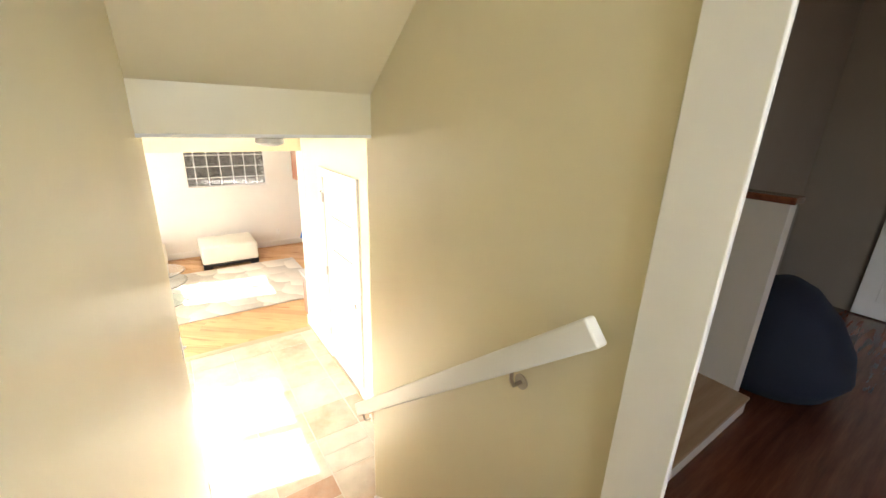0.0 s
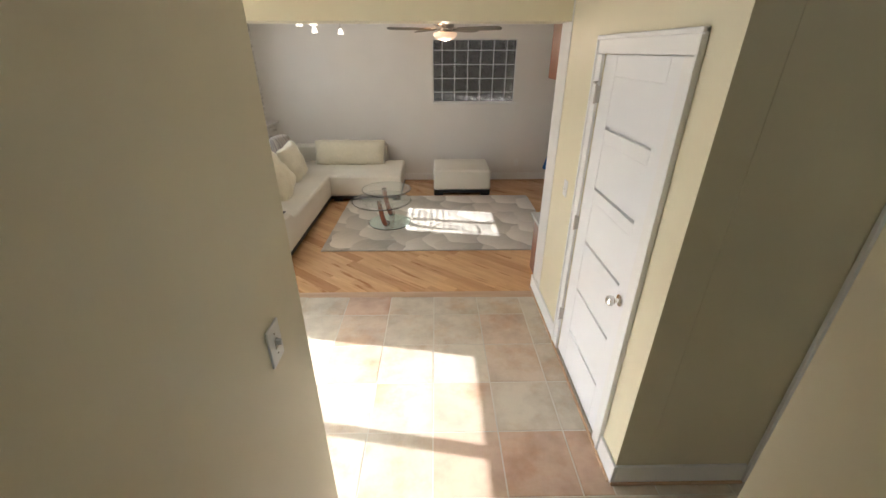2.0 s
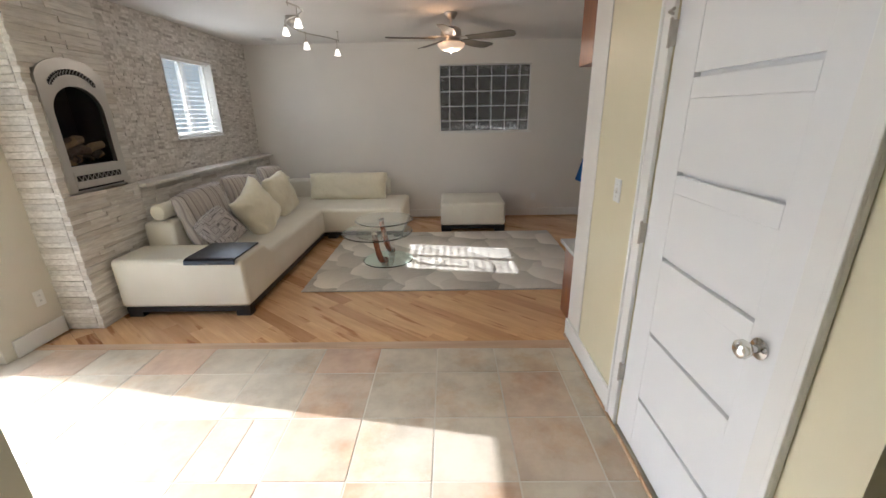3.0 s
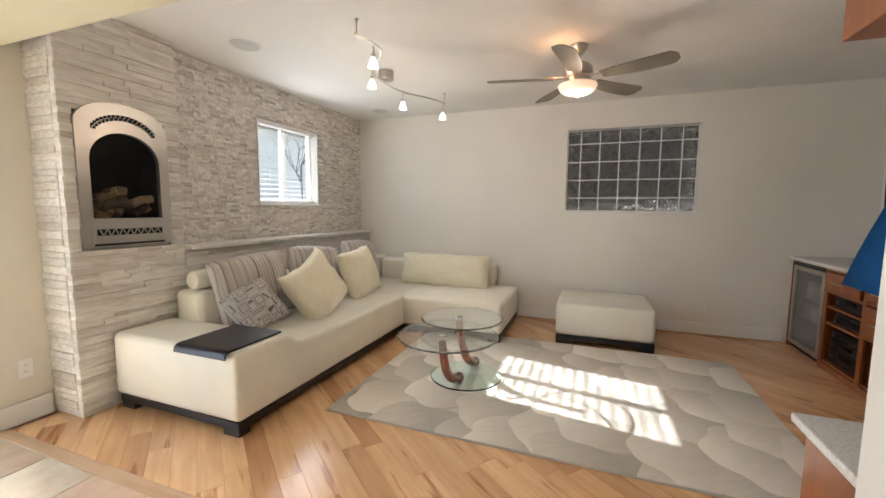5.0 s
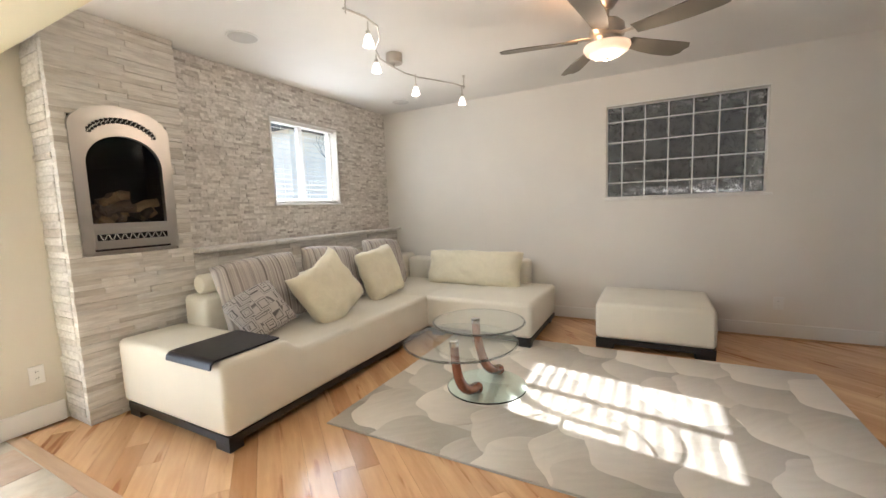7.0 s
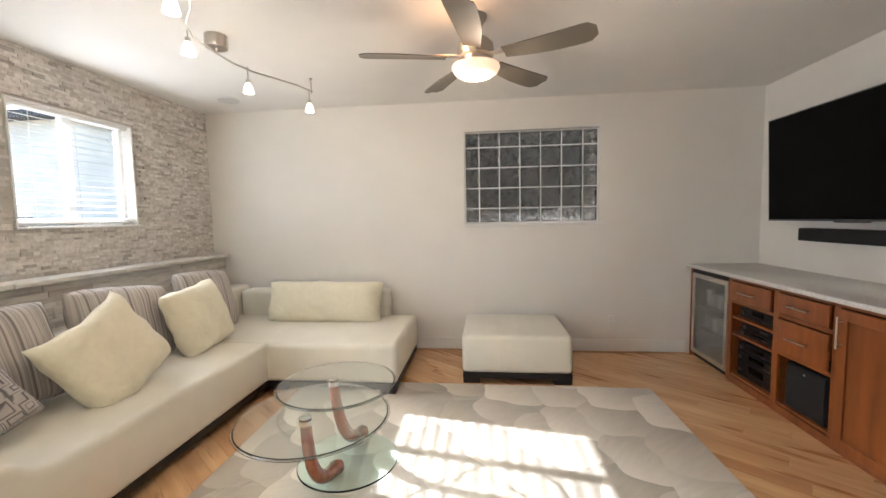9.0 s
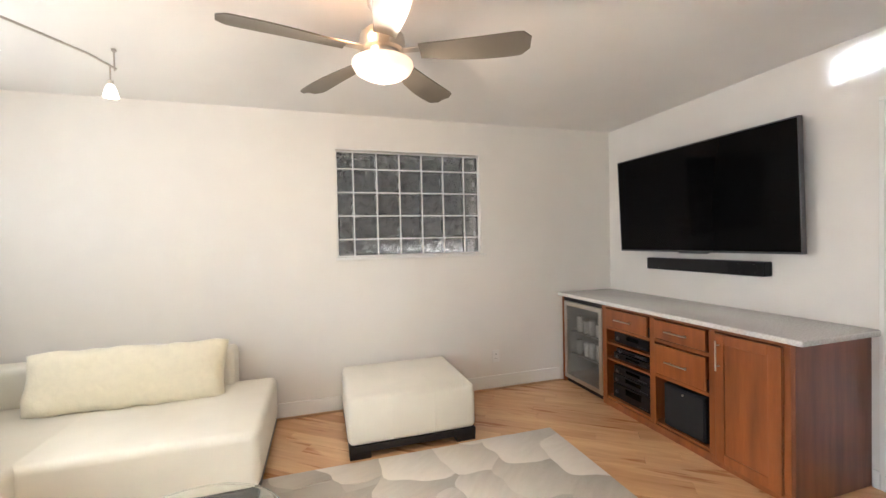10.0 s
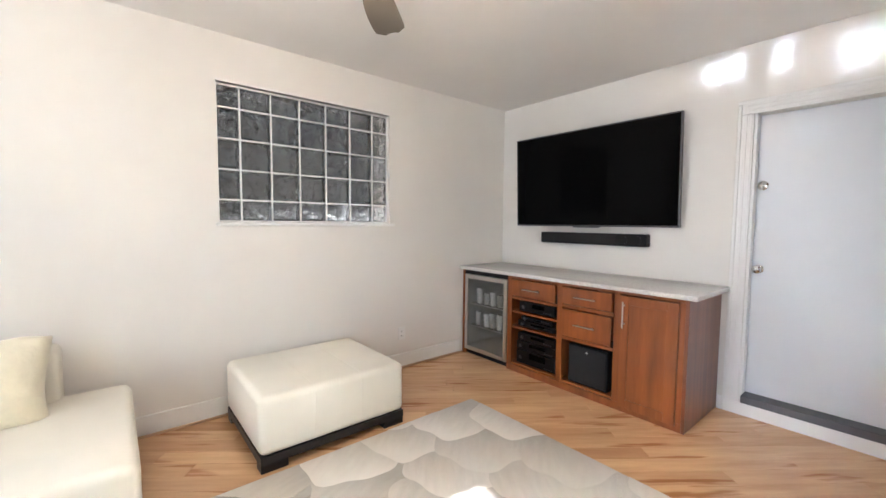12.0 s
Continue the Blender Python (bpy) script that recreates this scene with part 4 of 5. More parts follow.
SX0, SX1 = -2.02, -0.98
sofa = thing("sectional_sofa", (-1.4, 7.0, 0), "cream leather sectional sofa with a chaise and a low black plinth", "sofa")
seat_bm = prism([(5.52, 0.085), (8.60, 0.085), (8.60, 0.405), (6.12, 0.405), (6.07, 0.409), (6.03, 0.422), (5.995, 0.446), (5.965, 0.474), (5.935, 0.491), (5.90, 0.499), (5.87, 0.50), (5.52, 0.50)], SX0, SX1 + 0.003, "yz")
front = [e for e in seat_bm.edges if all(abs(v.co.x - SX1 - 0.003) < 1e-4 for v in e.verts) or (abs(e.verts[0].co.x - e.verts[1].co.x) > 0.5 and (e.verts[0].co.y < 5.53 or e.verts[0].co.y > 8.59))]
bmesh.ops.bevel(seat_bm, geom=front, offset=0.038, segments=4, profile=0.5, affect="EDGES")
part("seat", seat_bm, CREAM_LEATHER, sofa, "long cream leather seat running up into a wide arm", "auto")
part("chaise_seat", slab(SX1 - 0.08, 0.06, 7.62, 8.597, 0.087, 0.4035, 0.045, 4), CREAM_LEATHER, sofa, "cream leather chaise seat", "auto")
part("backrest", slab(SX0, -1.755, 5.93, 8.70, 0.30, 0.70, 0.04, 4), CREAM_LEATHER, sofa, "cream leather backrest", "auto")
part("chaise_backrest", slab(-1.75, -0.22, 8.50, 8.715, 0.30, 0.66, 0.04, 4), CREAM_LEATHER, sofa, "cream leather chaise backrest", "auto")
part("plinth", slab(SX0 + 0.012, SX1 - 0.008, 5.53, 8.59, 0.045, 0.088), BLACK_WOOD, sofa, "black wooden plinth")
part("plinth", slab(SX1 - 0.007, 0.048, 7.63, 8.59, 0.045, 0.088), BLACK_WOOD, sofa, "black wooden plinth")
for x, y in ((SX0 + 0.075, 5.57), (SX1 - 0.07, 5.57), (SX0 + 0.08, 8.5), (-0.014, 7.67), (-0.03, 8.5), (-0.9, 7.70)):
    part("foot", slab(x - 0.06, x + 0.06, y - 0.039, y + 0.045, 0.0, 0.0445, 0.003), BLACK_WOOD, sofa, "black wooden foot")
for y in (7.62,):
    part("seam", tube([(SX1 + 0.004, y, 0.10), (SX1 + 0.006, y, 0.36), (SX1 - 0.03, y, 0.404), (-1.7, y, 0.406)], 0.0025, 6), CREAM_LEATHER, sofa)
roll_c = turned([(0.02, 0), (0.06, 0.004), (0.072, 0.02), (0.072, 0.30), (0.06, 0.316), (0.02, 0.32)], (0, 0, 0), 28, "y")
bmesh.ops.translate(roll_c, verts=roll_c.verts, vec=(-1.90, 5.98, 0.77))
part("headrest_roll", roll_c, CREAM_LEATHER, None, "small round cream leather headrest roll lying on the sofa back", "auto", (-1.9, 6.14, 0.77), category="cushion")

tray = slab(-1.42, -1.02, 5.505, 5.92, 0.502, 0.514, 0.005, 3)
joined(tray, prism([(5.92, 0.514), (5.53, 0.516), (5.505, 0.512), (5.488, 0.498), (5.482, 0.470), (5.491, 0.468), (5.498, 0.492), (5.512, 0.503), (5.54, 0.5145)], -1.42, -1.02, "yz"))
part("armrest_tray", tray, BLACK_LEATHER, None, "black leather tray cover folded over the sofa arm", "auto", (-1.22, 5.7, 0.50), category="tray")

cushion("striped_cushion", (-1.66, 6.33, 0.67), (0.76, 0.56, 0.18), 86, -16, -3, STRIPES, "grey and beige striped back cushion leaning at the sofa's arm end", 1)
cushion("striped_cushion", (-1.67, 7.12, 0.67), (0.78, 0.56, 0.18), 90, -15, 6, STRIPES, "grey and beige striped back cushion behind a cream one", 2)
cushion("striped_cushion", (-1.67, 7.92, 0.67), (0.70, 0.56, 0.18), 92, -15, 5, STRIPES, "grey and beige striped back cushion by the corner", 3)
cushion("fleece_cushion", (-1.37, 6.70, 0.645), (0.56, 0.56, 0.20), 80, -22, -26, CREAM_FUR, "fluffy cream cushion tilted on one corner", 4, -0.10, 0.05)
cushion("fleece_cushion", (-1.43, 7.50, 0.645), (0.52, 0.53, 0.19), 84, -18, -8, CREAM_FUR, "fluffy cream cushion leaning on a striped one", 5, -0.03, 0.04)
cushion("patterned_cushion", (-1.45, 6.13, 0.575), (0.40, 0.38, 0.14), 66, -30, -24, PATTERN, "small grey cushion with a dark maze pattern", 6)
cushion("long_cushion", (-0.80, 8.36, 0.57), (1.24, 0.43, 0.22), 0, -12, 0, CREAM_FUR, "long cream velvet cushion on the chaise", 7, 0.02)

ottoman = thing("ottoman", (0.985, 8.26, 0), "square cream leather ottoman on a black plinth", "ottoman")
part("cushion_top", slab(0.545, 1.43, 7.90, 8.66, 0.085, 0.40, 0.04, 4), CREAM_LEATHER, ottoman, "cream leather padded top", "auto")
part("plinth", slab(0.55, 1.425, 7.905, 8.655, 0.042, 0.086), BLACK_WOOD, ottoman, "black wooden plinth")
for x in (0.621, 1.354):
    for y in (7.946, 8.614):
        part("foot", slab(x - 0.07, x + 0.07, y - 0.04, y + 0.04, 0, 0.0415, 0.003), BLACK_WOOD, ottoman, "black wooden foot")
for x in (0.84, 1.13):
    part("seam", tube([(x, 7.899, 0.12), (x, 7.90, 0.37), (x, 7.93, 0.402), (x, 8.63, 0.402)], 0.0018, 6), CREAM_LEATHER, ottoman)

rug = part("rug", slab(-0.73, 2.00, 5.97, 7.86, 0.001, 0.010, 0.003), RUG, None, "beige and ivory rug with large overlapping petals", at=(0.63, 6.9, 0), category="rug")

# ---- glass table ----
table = thing("coffee_table", (-0.04, 6.74, 0.014), "glass coffee table with two round tops on curved red-brown legs", "coffee table")


def disc(c, r, z, th, bev=0.004):
    return turned([(0.001, 0), (r - bev, 0), (r, bev), (r, th - bev), (r - bev, th), (0.001, th)], (c[0], c[1], z), 56)


part("glass_base", disc((-0.03, 6.79), 0.275, 0.0150, 0.012), BASE_GLASS, table, "green tinted round glass base", "auto").visible_shadow = False
part("lower_glass_top", disc((-0.07, 6.47), 0.346, 0.428, 0.010), TABLE_GLASS, table, "round clear glass lower top", "auto").visible_shadow = False
part("upper_glass_top", disc((-0.03, 6.67), 0.296, 0.505, 0.010), TABLE_GLASS, table, "round clear glass upper top", "auto").visible_shadow = False
for c_, r_, z_ in (((-0.07, 6.47), 0.35, 0.428), ((-0.03, 6.67), 0.30, 0.505)):
    ring = bmesh.new()
    tube([(c_[0] + r_ * math.cos(2 * math.pi * k / 48), c_[1] + r_ * math.sin(2 * math.pi * k / 48), z_ + 0.005) for k in range(49)], 0.0052, 6, bm=ring)
    part("polished_rim", ring, TABLE_GLASS, table, "polished green-edged glass rim", "auto")
for (bx, by), (tx, ty), top in (((-0.05, 6.66), (-0.10, 6.44), 0.40), ((-0.02, 7.00), (-0.065, 6.70), 0.477)):
    b, t = Vector((bx, by, 0.06)), Vector((tx, ty, top))
    sag = Vector((0.02, -0.17, -0.04))
    pts = []
    for i in range(13):
        k = i / 12
        p = b.lerp(t, k) + sag * (4 * k * (1 - k)) * (1 - 0.5 * k)
        pts.append(p)
    radii = [0.036 - 0.010 * (i / 12) for i in range(13)]
    leg = part("leg", tube(pts, radii, 14), LEG_WOOD, table, "curved red-brown wooden leg", "auto")
    part("collar", turned([(0.03, 0), (0.03, 0.024)], (tx, ty, top + 0.002), 24), CHROME, leg, "chrome collar", "auto")
    part("cap", turned([(0.03, 0), (0.03, 0.006), (0.024, 0.009)], (tx, ty, top + 0.038), 24), CHROME, leg, "chrome cap", "auto")
    part("foot_block", turned([(0.026, 0), (0.038, 0.012), (0.041, 0.03), (0.036, 0.05)], (bx, by, 0.027), 20), LEG_WOOD, leg, "", "auto")

# ---- media cabinet ----
KX = 2.69
cab = thing("media_cabinet", (3.0, 7.4, 0), "cherry wood media cabinet with drawers, open shelves and one door", "cabinet")
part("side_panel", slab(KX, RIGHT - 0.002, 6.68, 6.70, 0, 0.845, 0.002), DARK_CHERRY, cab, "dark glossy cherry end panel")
part("side_panel", slab(KX, RIGHT - 0.002, 8.105, 8.125, 0, 0.845, 0.002), CHERRY, cab, "cherry panel by the cooler")
part("side_panel", slab(KX, RIGHT - 0.002, 8.69, 8.71, 0, 0.845, 0.002), CHERRY, cab, "cherry panel at the wall")
part("partition", slab(KX + 0.02, RIGHT - 0.03, 7.59, 7.605, 0.02, 0.845), CHERRY, cab)
part("partition", slab(KX + 0.02, RIGHT - 0.03, 7.12, 7.135, 0.02, 0.845), CHERRY, cab)
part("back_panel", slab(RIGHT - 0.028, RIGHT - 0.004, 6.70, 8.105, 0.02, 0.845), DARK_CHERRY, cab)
ff = slab(KX, KX + 0.02, 6.70, 8.105, 0.0, 0.055, 0.0015)
slab(KX, KX + 0.02, 6.70, 8.105, 0.825, 0.845, 0.0015, bm=ff)
for a, b in ((6.70, 6.735), (7.105, 7.15), (7.565, 7.615), (8.075, 8.105)):
    slab(KX, KX + 0.02, a, b, 0.056, 0.824, 0.0015, bm=ff)
slab(KX, KX + 0.02, 7.616, 8.074, 0.645, 0.668, 0.0015, bm=ff)
slab(KX, KX + 0.02, 7.151, 7.564, 0.405, 0.43, 0.0015, bm=ff)
slab(KX, KX + 0.02, 7.151, 7.564, 0.655, 0.68, 0.0015, bm=ff)
part("face_frame", ff, CHERRY, cab, "cherry face frame")
for z in (0.385, 0.52):
    part("shelf", slab(KX + 0.01, RIGHT - 0.03, 7.606, 8.104, z, z + 0.018, 0.002), CHERRY, cab, "cherry shelf")
part("shelf", slab(KX + 0.01, RIGHT - 0.03, 7.606, 8.104, 0.06, 0.075), CHERRY, cab, "cherry shelf")
part("shelf", slab(KX + 0.01, RIGHT - 0.03, 7.136, 7.589, 0.06, 0.075), CHERRY, cab, "cherry shelf")


def bar_handle(parent, x, y0, y1, z0, z1):
    horizontal = y1 - y0 > z1 - z0
    bm = tube([(x - 0.03, y0, z0), (x - 0.03, y1, z1)], 0.005, 10)
    for k in (0.15, 0.85):
        y, z = y0 + (y1 - y0) * k, z0 + (z1 - z0) * k
        tube([(x - 0.03, y, z), (x, y, z)], 0.004, 8, bm=bm)
    return part("handle", bm, NICKEL, parent, "brushed nickel bar handle", "auto")


for y0, y1, z0, z1 in ((7.625, 8.065, 0.675, 0.818), (7.16, 7.555, 0.688, 0.818), (7.16, 7.555, 0.438, 0.648)):
    dr = part("drawer", slab(KX - 0.018, KX - 0.001, y0, y1, z0, z1, 0.003), CHERRY, cab, "cherry slab drawer front")
    bar_handle(dr, KX - 0.018, (y0 + y1) / 2 - 0.085, (y0 + y1) / 2 + 0.085, (z0 + z1) / 2, (z0 + z1) / 2)
dbm = slab(KX - 0.010, KX - 0.001, 6.732, 7.097, 0.04, 0.818)
for a, b, c, d in ((6.732, 6.80, 0.04, 0.818), (7.042, 7.097, 0.04, 0.818), (6.80, 7.042, 0.04, 0.10), (6.80, 7.042, 0.758, 0.818)):
    slab(KX - 0.020, KX - 0.010, a, b, c, d, 0.003, bm=dbm)
dr = part("door", dbm, CHERRY, cab, "cherry framed cabinet door")
bar_handle(dr, KX - 0.02, 7.068, 7.0681, 0.60, 0.78)

top_bm = slab(KX - 0.03, RIGHT - 0.001, 6.63, BACK - 0.001, 0.846, 0.878, 0.007, 3)
part("countertop", top_bm, GRANITE, None, "pale grey speckled granite worktop on the media cabinet", "auto", (3.0, 7.6, 0.846), category="worktop")

cooler = thing("beverage_cooler", (3.0, 8.41, 0), "steel-framed beverage cooler with a glass door, holding drinking glasses", "refrigerator")
cb = slab(KX + 0.04, RIGHT - 0.03, 8.135, 8.15, 0.02, 0.82)
slab(KX + 0.04, RIGHT - 0.03, 8.665, 8.68, 0.02, 0.82, bm=cb)
slab(RIGHT - 0.045, RIGHT - 0.03, 8.15, 8.665, 0.02, 0.82, bm=cb)
slab(KX + 0.04, RIGHT - 0.045, 8.15, 8.665, 0.80, 0.82, bm=cb)
slab(KX + 0.04, RIGHT - 0.045, 8.15, 8.665, 0.02, 0.09, bm=cb)
part("body", cb, LINER, cooler, "grey lined case")
df = slab(KX + 0.0, KX + 0.035, 8.135, 8.175, 0.05, 0.80, 0.004)
slab(KX, KX + 0.035, 8.64, 8.68, 0.05, 0.80, 0.004, bm=df)
slab(KX, KX + 0.035, 8.175, 8.64, 0.76, 0.80, 0.004, bm=df)
slab(KX, KX + 0.035, 8.175, 8.64, 0.05, 0.09, 0.004, bm=df)
# Shade of the gap between door and worktop, put in as a black strip.
part("top_vent", slab(KX + 0.006, KX + 0.04, 8.13, 8.685, 0.803, 0.843, 0.002), BLACK_PLASTIC, cooler, "black strip standing in for the shaded gap above the door")
part("toe_grille", slab(KX + 0.03, KX + 0.05, 8.135, 8.68, 0.004, 0.046), BLACK_PLASTIC, cooler, "black toe grille")
dd = part("door", df, STEEL, cooler, "brushed steel door frame")
part("glass", slab(KX + 0.015, KX + 0.021, 8.175, 8.64, 0.09, 0.76), DOOR_GLASS, dd, "smoked glass")
for z in (0.28, 0.50):
    part("shelf", slab(KX + 0.06, RIGHT - 0.05, 8.152, 8.663, z, z + 0.006), STEEL, cooler, "wire shelf")
rb = random.Random(5)
for zb in (0.286, 0.506):
    for k in range(5):
        y = 8.22 + k * 0.092 + rb.uniform(-0.01, 0.01)
        hgt = rb.uniform(0.10, 0.15)
        bmb = turned([(0.024, 0), (0.026, 0.008), (0.032, hgt * 0.9), (0.031, hgt)], (KX + 0.12, y, zb + 0.001), 14)
        part("drinking_glass", bmb, PLASTIC if (k + int(zb * 10)) % 2 else LINER, None, "pale drinking glass standing on the cooler shelf", "auto", (KX + 0.12, y, zb), category="glass", group="glasses in the cooler")


def av_box(y0, y1, z0, z1, label):
    dev = thing("audio_component", (3.0, (y0 + y1) / 2, z0), label, "stereo component", "audio components on the shelves")
    part("body", slab(KX + 0.035, RIGHT - 0.08, y0, y1, z0 + 0.008, z1, 0.003), BLACK_PLASTIC, dev, "black metal case")
    part("display", slab(KX + 0.032, KX + 0.0355, y0 + 0.10, y1 - 0.14, (z0 + z1) / 2, z1 - 0.012), BLACK_GLOSS, dev, "dark display strip")
    for k in range(4):
        y = y0 + 0.03 + k * 0.022
        part("button", slab(KX + 0.031, KX + 0.0355, y, y + 0.012, z0 + 0.02, z0 + 0.028), GREY_METAL, dev)
    part("knob", turned([(0.014, 0), (0.014, 0.012), (0.012, 0.014)], (KX + 0.022, y1 - 0.05, (z0 + z1) / 2), 16, "x"), GREY_METAL, dev, "round knob", "auto")
    for yy in (y0 + 0.04, y1 - 0.04):
        part("foot", slab(KX + 0.06, KX + 0.09, yy - 0.012, yy + 0.012, z0 + 0.0005, z0 + 0.008), BLACK_PLASTIC, dev)


av_box(7.66, 8.02, 0.5385, 0.63, "black stereo receiver on the top cabinet shelf")
av_box(7.65, 8.03, 0.4035, 0.46, "slim black disc player on the cabinet shelf")
av_box(7.68, 8.00, 0.461, 0.50, "slim black media box lying on the disc player")
av_box(7.64, 8.04, 0.0755, 0.20, "large black amplifier at the cabinet's bottom")
av_box(7.64, 8.04, 0.2005, 0.28, "black amplifier stacked on a larger one")
av_box(7.65, 8.03, 0.2805, 0.35, "slim black tuner on top of the stack")
subw = thing("subwoofer", (2.95, 7.36, 0.075), "black cube subwoofer in the cabinet's open bay", "speaker")
part("body", slab(KX + 0.03, KX + 0.36, 7.20, 7.52, 0.0755, 0.375, 0.008), BLACK_PLASTIC, subw, "black case")
part("grille", slab(KX + 0.022, KX + 0.031, 7.21, 7.51, 0.09, 0.365, 0.004), GRILLE_CLOTH, subw, "dark cloth grille")
part("badge", turned([(0.008, 0), (0.008, 0.003)], (KX + 0.0185, 7.36, 0.335), 14, "x"), NICKEL, subw, "small round metal badge")

# ---- television and soundbar ----
tv = thing("television", (3.22, 7.68, 1.70), "large flat black television tilted out from the wall", "television")


def tv_part(name, bm, material, parent, label):
    bmesh.ops.rotate(bm, verts=bm.verts, cent=(0, 0, 0), matrix=Matrix.Rotation(radians(1.0), 3, "Z") @ Matrix.Rotation(radians(-2.4), 3, "Y"))
    bmesh.ops.translate(bm, verts=bm.verts, vec=(3.180, 7.68, 1.70))
    return part(name, bm, material, parent, label)


tv_part("screen", slab(-0.024, -0.018, -0.732, 0.732, -0.405, 0.408, 0.001), BLACK_GLOSS, tv, "glossy black screen")
bz = slab(-0.0235, 0.015, -0.742, -0.733, -0.418, 0.418, 0.002)
slab(-0.0235, 0.015, 0.733, 0.742, -0.418, 0.418, 0.002, bm=bz)
slab(-0.0235, 0.015, -0.733, 0.733, 0.409, 0.418, 0.002, bm=bz)
slab(-0.0235, 0.015, -0.733, 0.733, -0.418, -0.406, 0.002, bm=bz)
tv_part("bezel", bz, GREY_METAL, tv, "thin dark metal bezel")
tv_part("back_case", slab(-0.017, 0.03, -0.72, 0.72, -0.40, 0.40, 0.006), BLACK_PLASTIC, tv, "black rear case")
tv_part("wall_mount", slab(0.031, 0.134, -0.25, 0.25, -0.15, 0.15, 0.004), GREY_METAL, tv, "dark wall mount")
tv_part("stand_clip", slab(-0.02, 0.01, -0.12, 0.12, -0.428, -0.4185, 0.002), GREY_METAL, tv, "thin clip below the screen")
bar = thing("soundbar", (3.27, 7.68, 1.175), "long black soundbar fixed to the wall under the television", "speaker")
part("body", slab(3.215, RIGHT - 0.001, 7.18, 8.17, 1.125, 1.225, 0.008, 2), BLACK_PLASTIC, bar, "black case")
part("grille", slab(3.210, 3.2152, 7.42, 8.15, 1.135, 1.215, 0.002), GRILLE_CLOTH, bar, "black cloth grille")
for y in (7.36, 7.25):
    part("driver", turned([(0.034, 0), (0.034, 0.004), (0.026, 0.006), (0.010, 0.002)], (3.2085, y, 1.175), 24, "x"), BLACK_PLASTIC, bar, "round driver ring", "auto")

# ---- ceiling fan ----
FX, FY = 0.70, 7.10
fan = thing("ceiling_fan", (FX, FY, CEIL), "five-bladed brushed nickel ceiling fan with a lit frosted bowl", "ceiling fan")
part("canopy", turned([(0.065, CEIL - 0.001), (0.063, CEIL - 0.02), (0.035, CEIL - 0.06), (0.018, CEIL - 0.065)][::-1], (FX, FY, 0), 32), NICKEL, fan, "nickel canopy", "auto")
part("downrod", turned([(0.013, 2.36), (0.013, CEIL - 0.06)], (FX, FY, 0), 16), NICKEL, fan, "nickel rod", "auto")
part("motor", turned([(0.03, 2.375), (0.075, 2.365), (0.10, 2.34), (0.105, 2.30), (0.10, 2.275), (0.085, 2.265), (0.085, 2.245), (0.10, 2.235)][::-1], (FX, FY, 0), 40), NICKEL, fan, "nickel motor housing", "auto")
part("light_bowl", turned([(0.001, 2.148), (0.04, 2.150), (0.09, 2.163), (0.125, 2.185), (0.138, 2.210), (0.136, 2.222), (0.105, 2.232)], (FX, FY, 0), 48), BOWL_GLOW, fan, "lit frosted glass bowl", "auto")
part("finial", turned([(0.002, 2.132), (0.012, 2.136), (0.016, 2.146), (0.010, 2.152)], (FX, FY, 0), 20), NICKEL, fan, "nickel finial", "auto")


def blade_mesh():
    """One pitched blade along +x, thin and slightly curved, broader towards its tip."""
    bm = bmesh.new()
    top, bot = [], []
    n = 14
    for i in range(n + 1):
        k = i / n
        x = 0.17 + 0.49 * k
        wdt = 0.045 + 0.028 * math.sin(min(1, k * 1.25) * math.pi / 2)
        if k > 0.9:
            wdt *= (1 - ((k - 0.9) / 0.1) ** 2 * 0.55)
        off = 0.012 * math.sin(k * math.pi)
        row_t, row_b = [], []
        for s in (-1, -0.4, 0.4, 1):
            y = off + wdt * s
            z = 0.21 * -y + 0.006 * (1 - s * s)
            row_t.append(bm.verts.new((x, y, z + 0.003)))
            row_b.append(bm.verts.new((x, y, z - 0.003)))
        top.append(row_t)
        bot.append(row_b)
    for a, b in zip(top, top[1:]):
        for j in range(3):
            bm.faces.new((a[j], b[j], b[j + 1], a[j + 1]))
    for a, b in zip(bot, bot[1:]):
        for j in range(3):
            bm.faces.new((a[j + 1], b[j + 1], b[j], a[j]))
    for i in range(n):
        bm.faces.new((top[i][0], bot[i][0], bot[i + 1][0], top[i + 1][0]))
        bm.faces.new((top[i + 1][3], bot[i + 1][3], bot[i][3], top[i][3]))
    for e in (0, n):
        for j in range(3):
            f = (top[e][j], top[e][j + 1], bot[e][j + 1], bot[e][j])
            bm.faces.new(f if e == 0 else f[::-1])
    bmesh.ops.recalc_face_normals(bm, faces=bm.faces)
    return bm


for k in range(5):
    m = Matrix.Translation((FX, FY, 2.265)) @ Matrix.Rotation(radians(-24 + 72 * k), 4, "Z")
    bm = blade_mesh()
    bmesh.ops.transform(bm, matrix=m, verts=bm.verts)
    bl = part("blade", bm, BLADE_WOOD, fan, "grey-brown blade", "auto")
    bm = slab(0.08, 0.24, -0.022, 0.022, 0.006, 0.012, 0.002)
    bmesh.ops.transform(bm, matrix=m, verts=bm.verts)
    part("bracket", bm, NICKEL, bl, "nickel blade bracket")
point_lamp("fan_light", (FX, FY, 2.10), 3.0, (1.0, 0.74, 0.52), 0.04)
point_lamp("fan_uplight", (FX - 0.13, FY - 0.13, 2.33), 0.55, (1.0, 0.52, 0.24), 0.05)

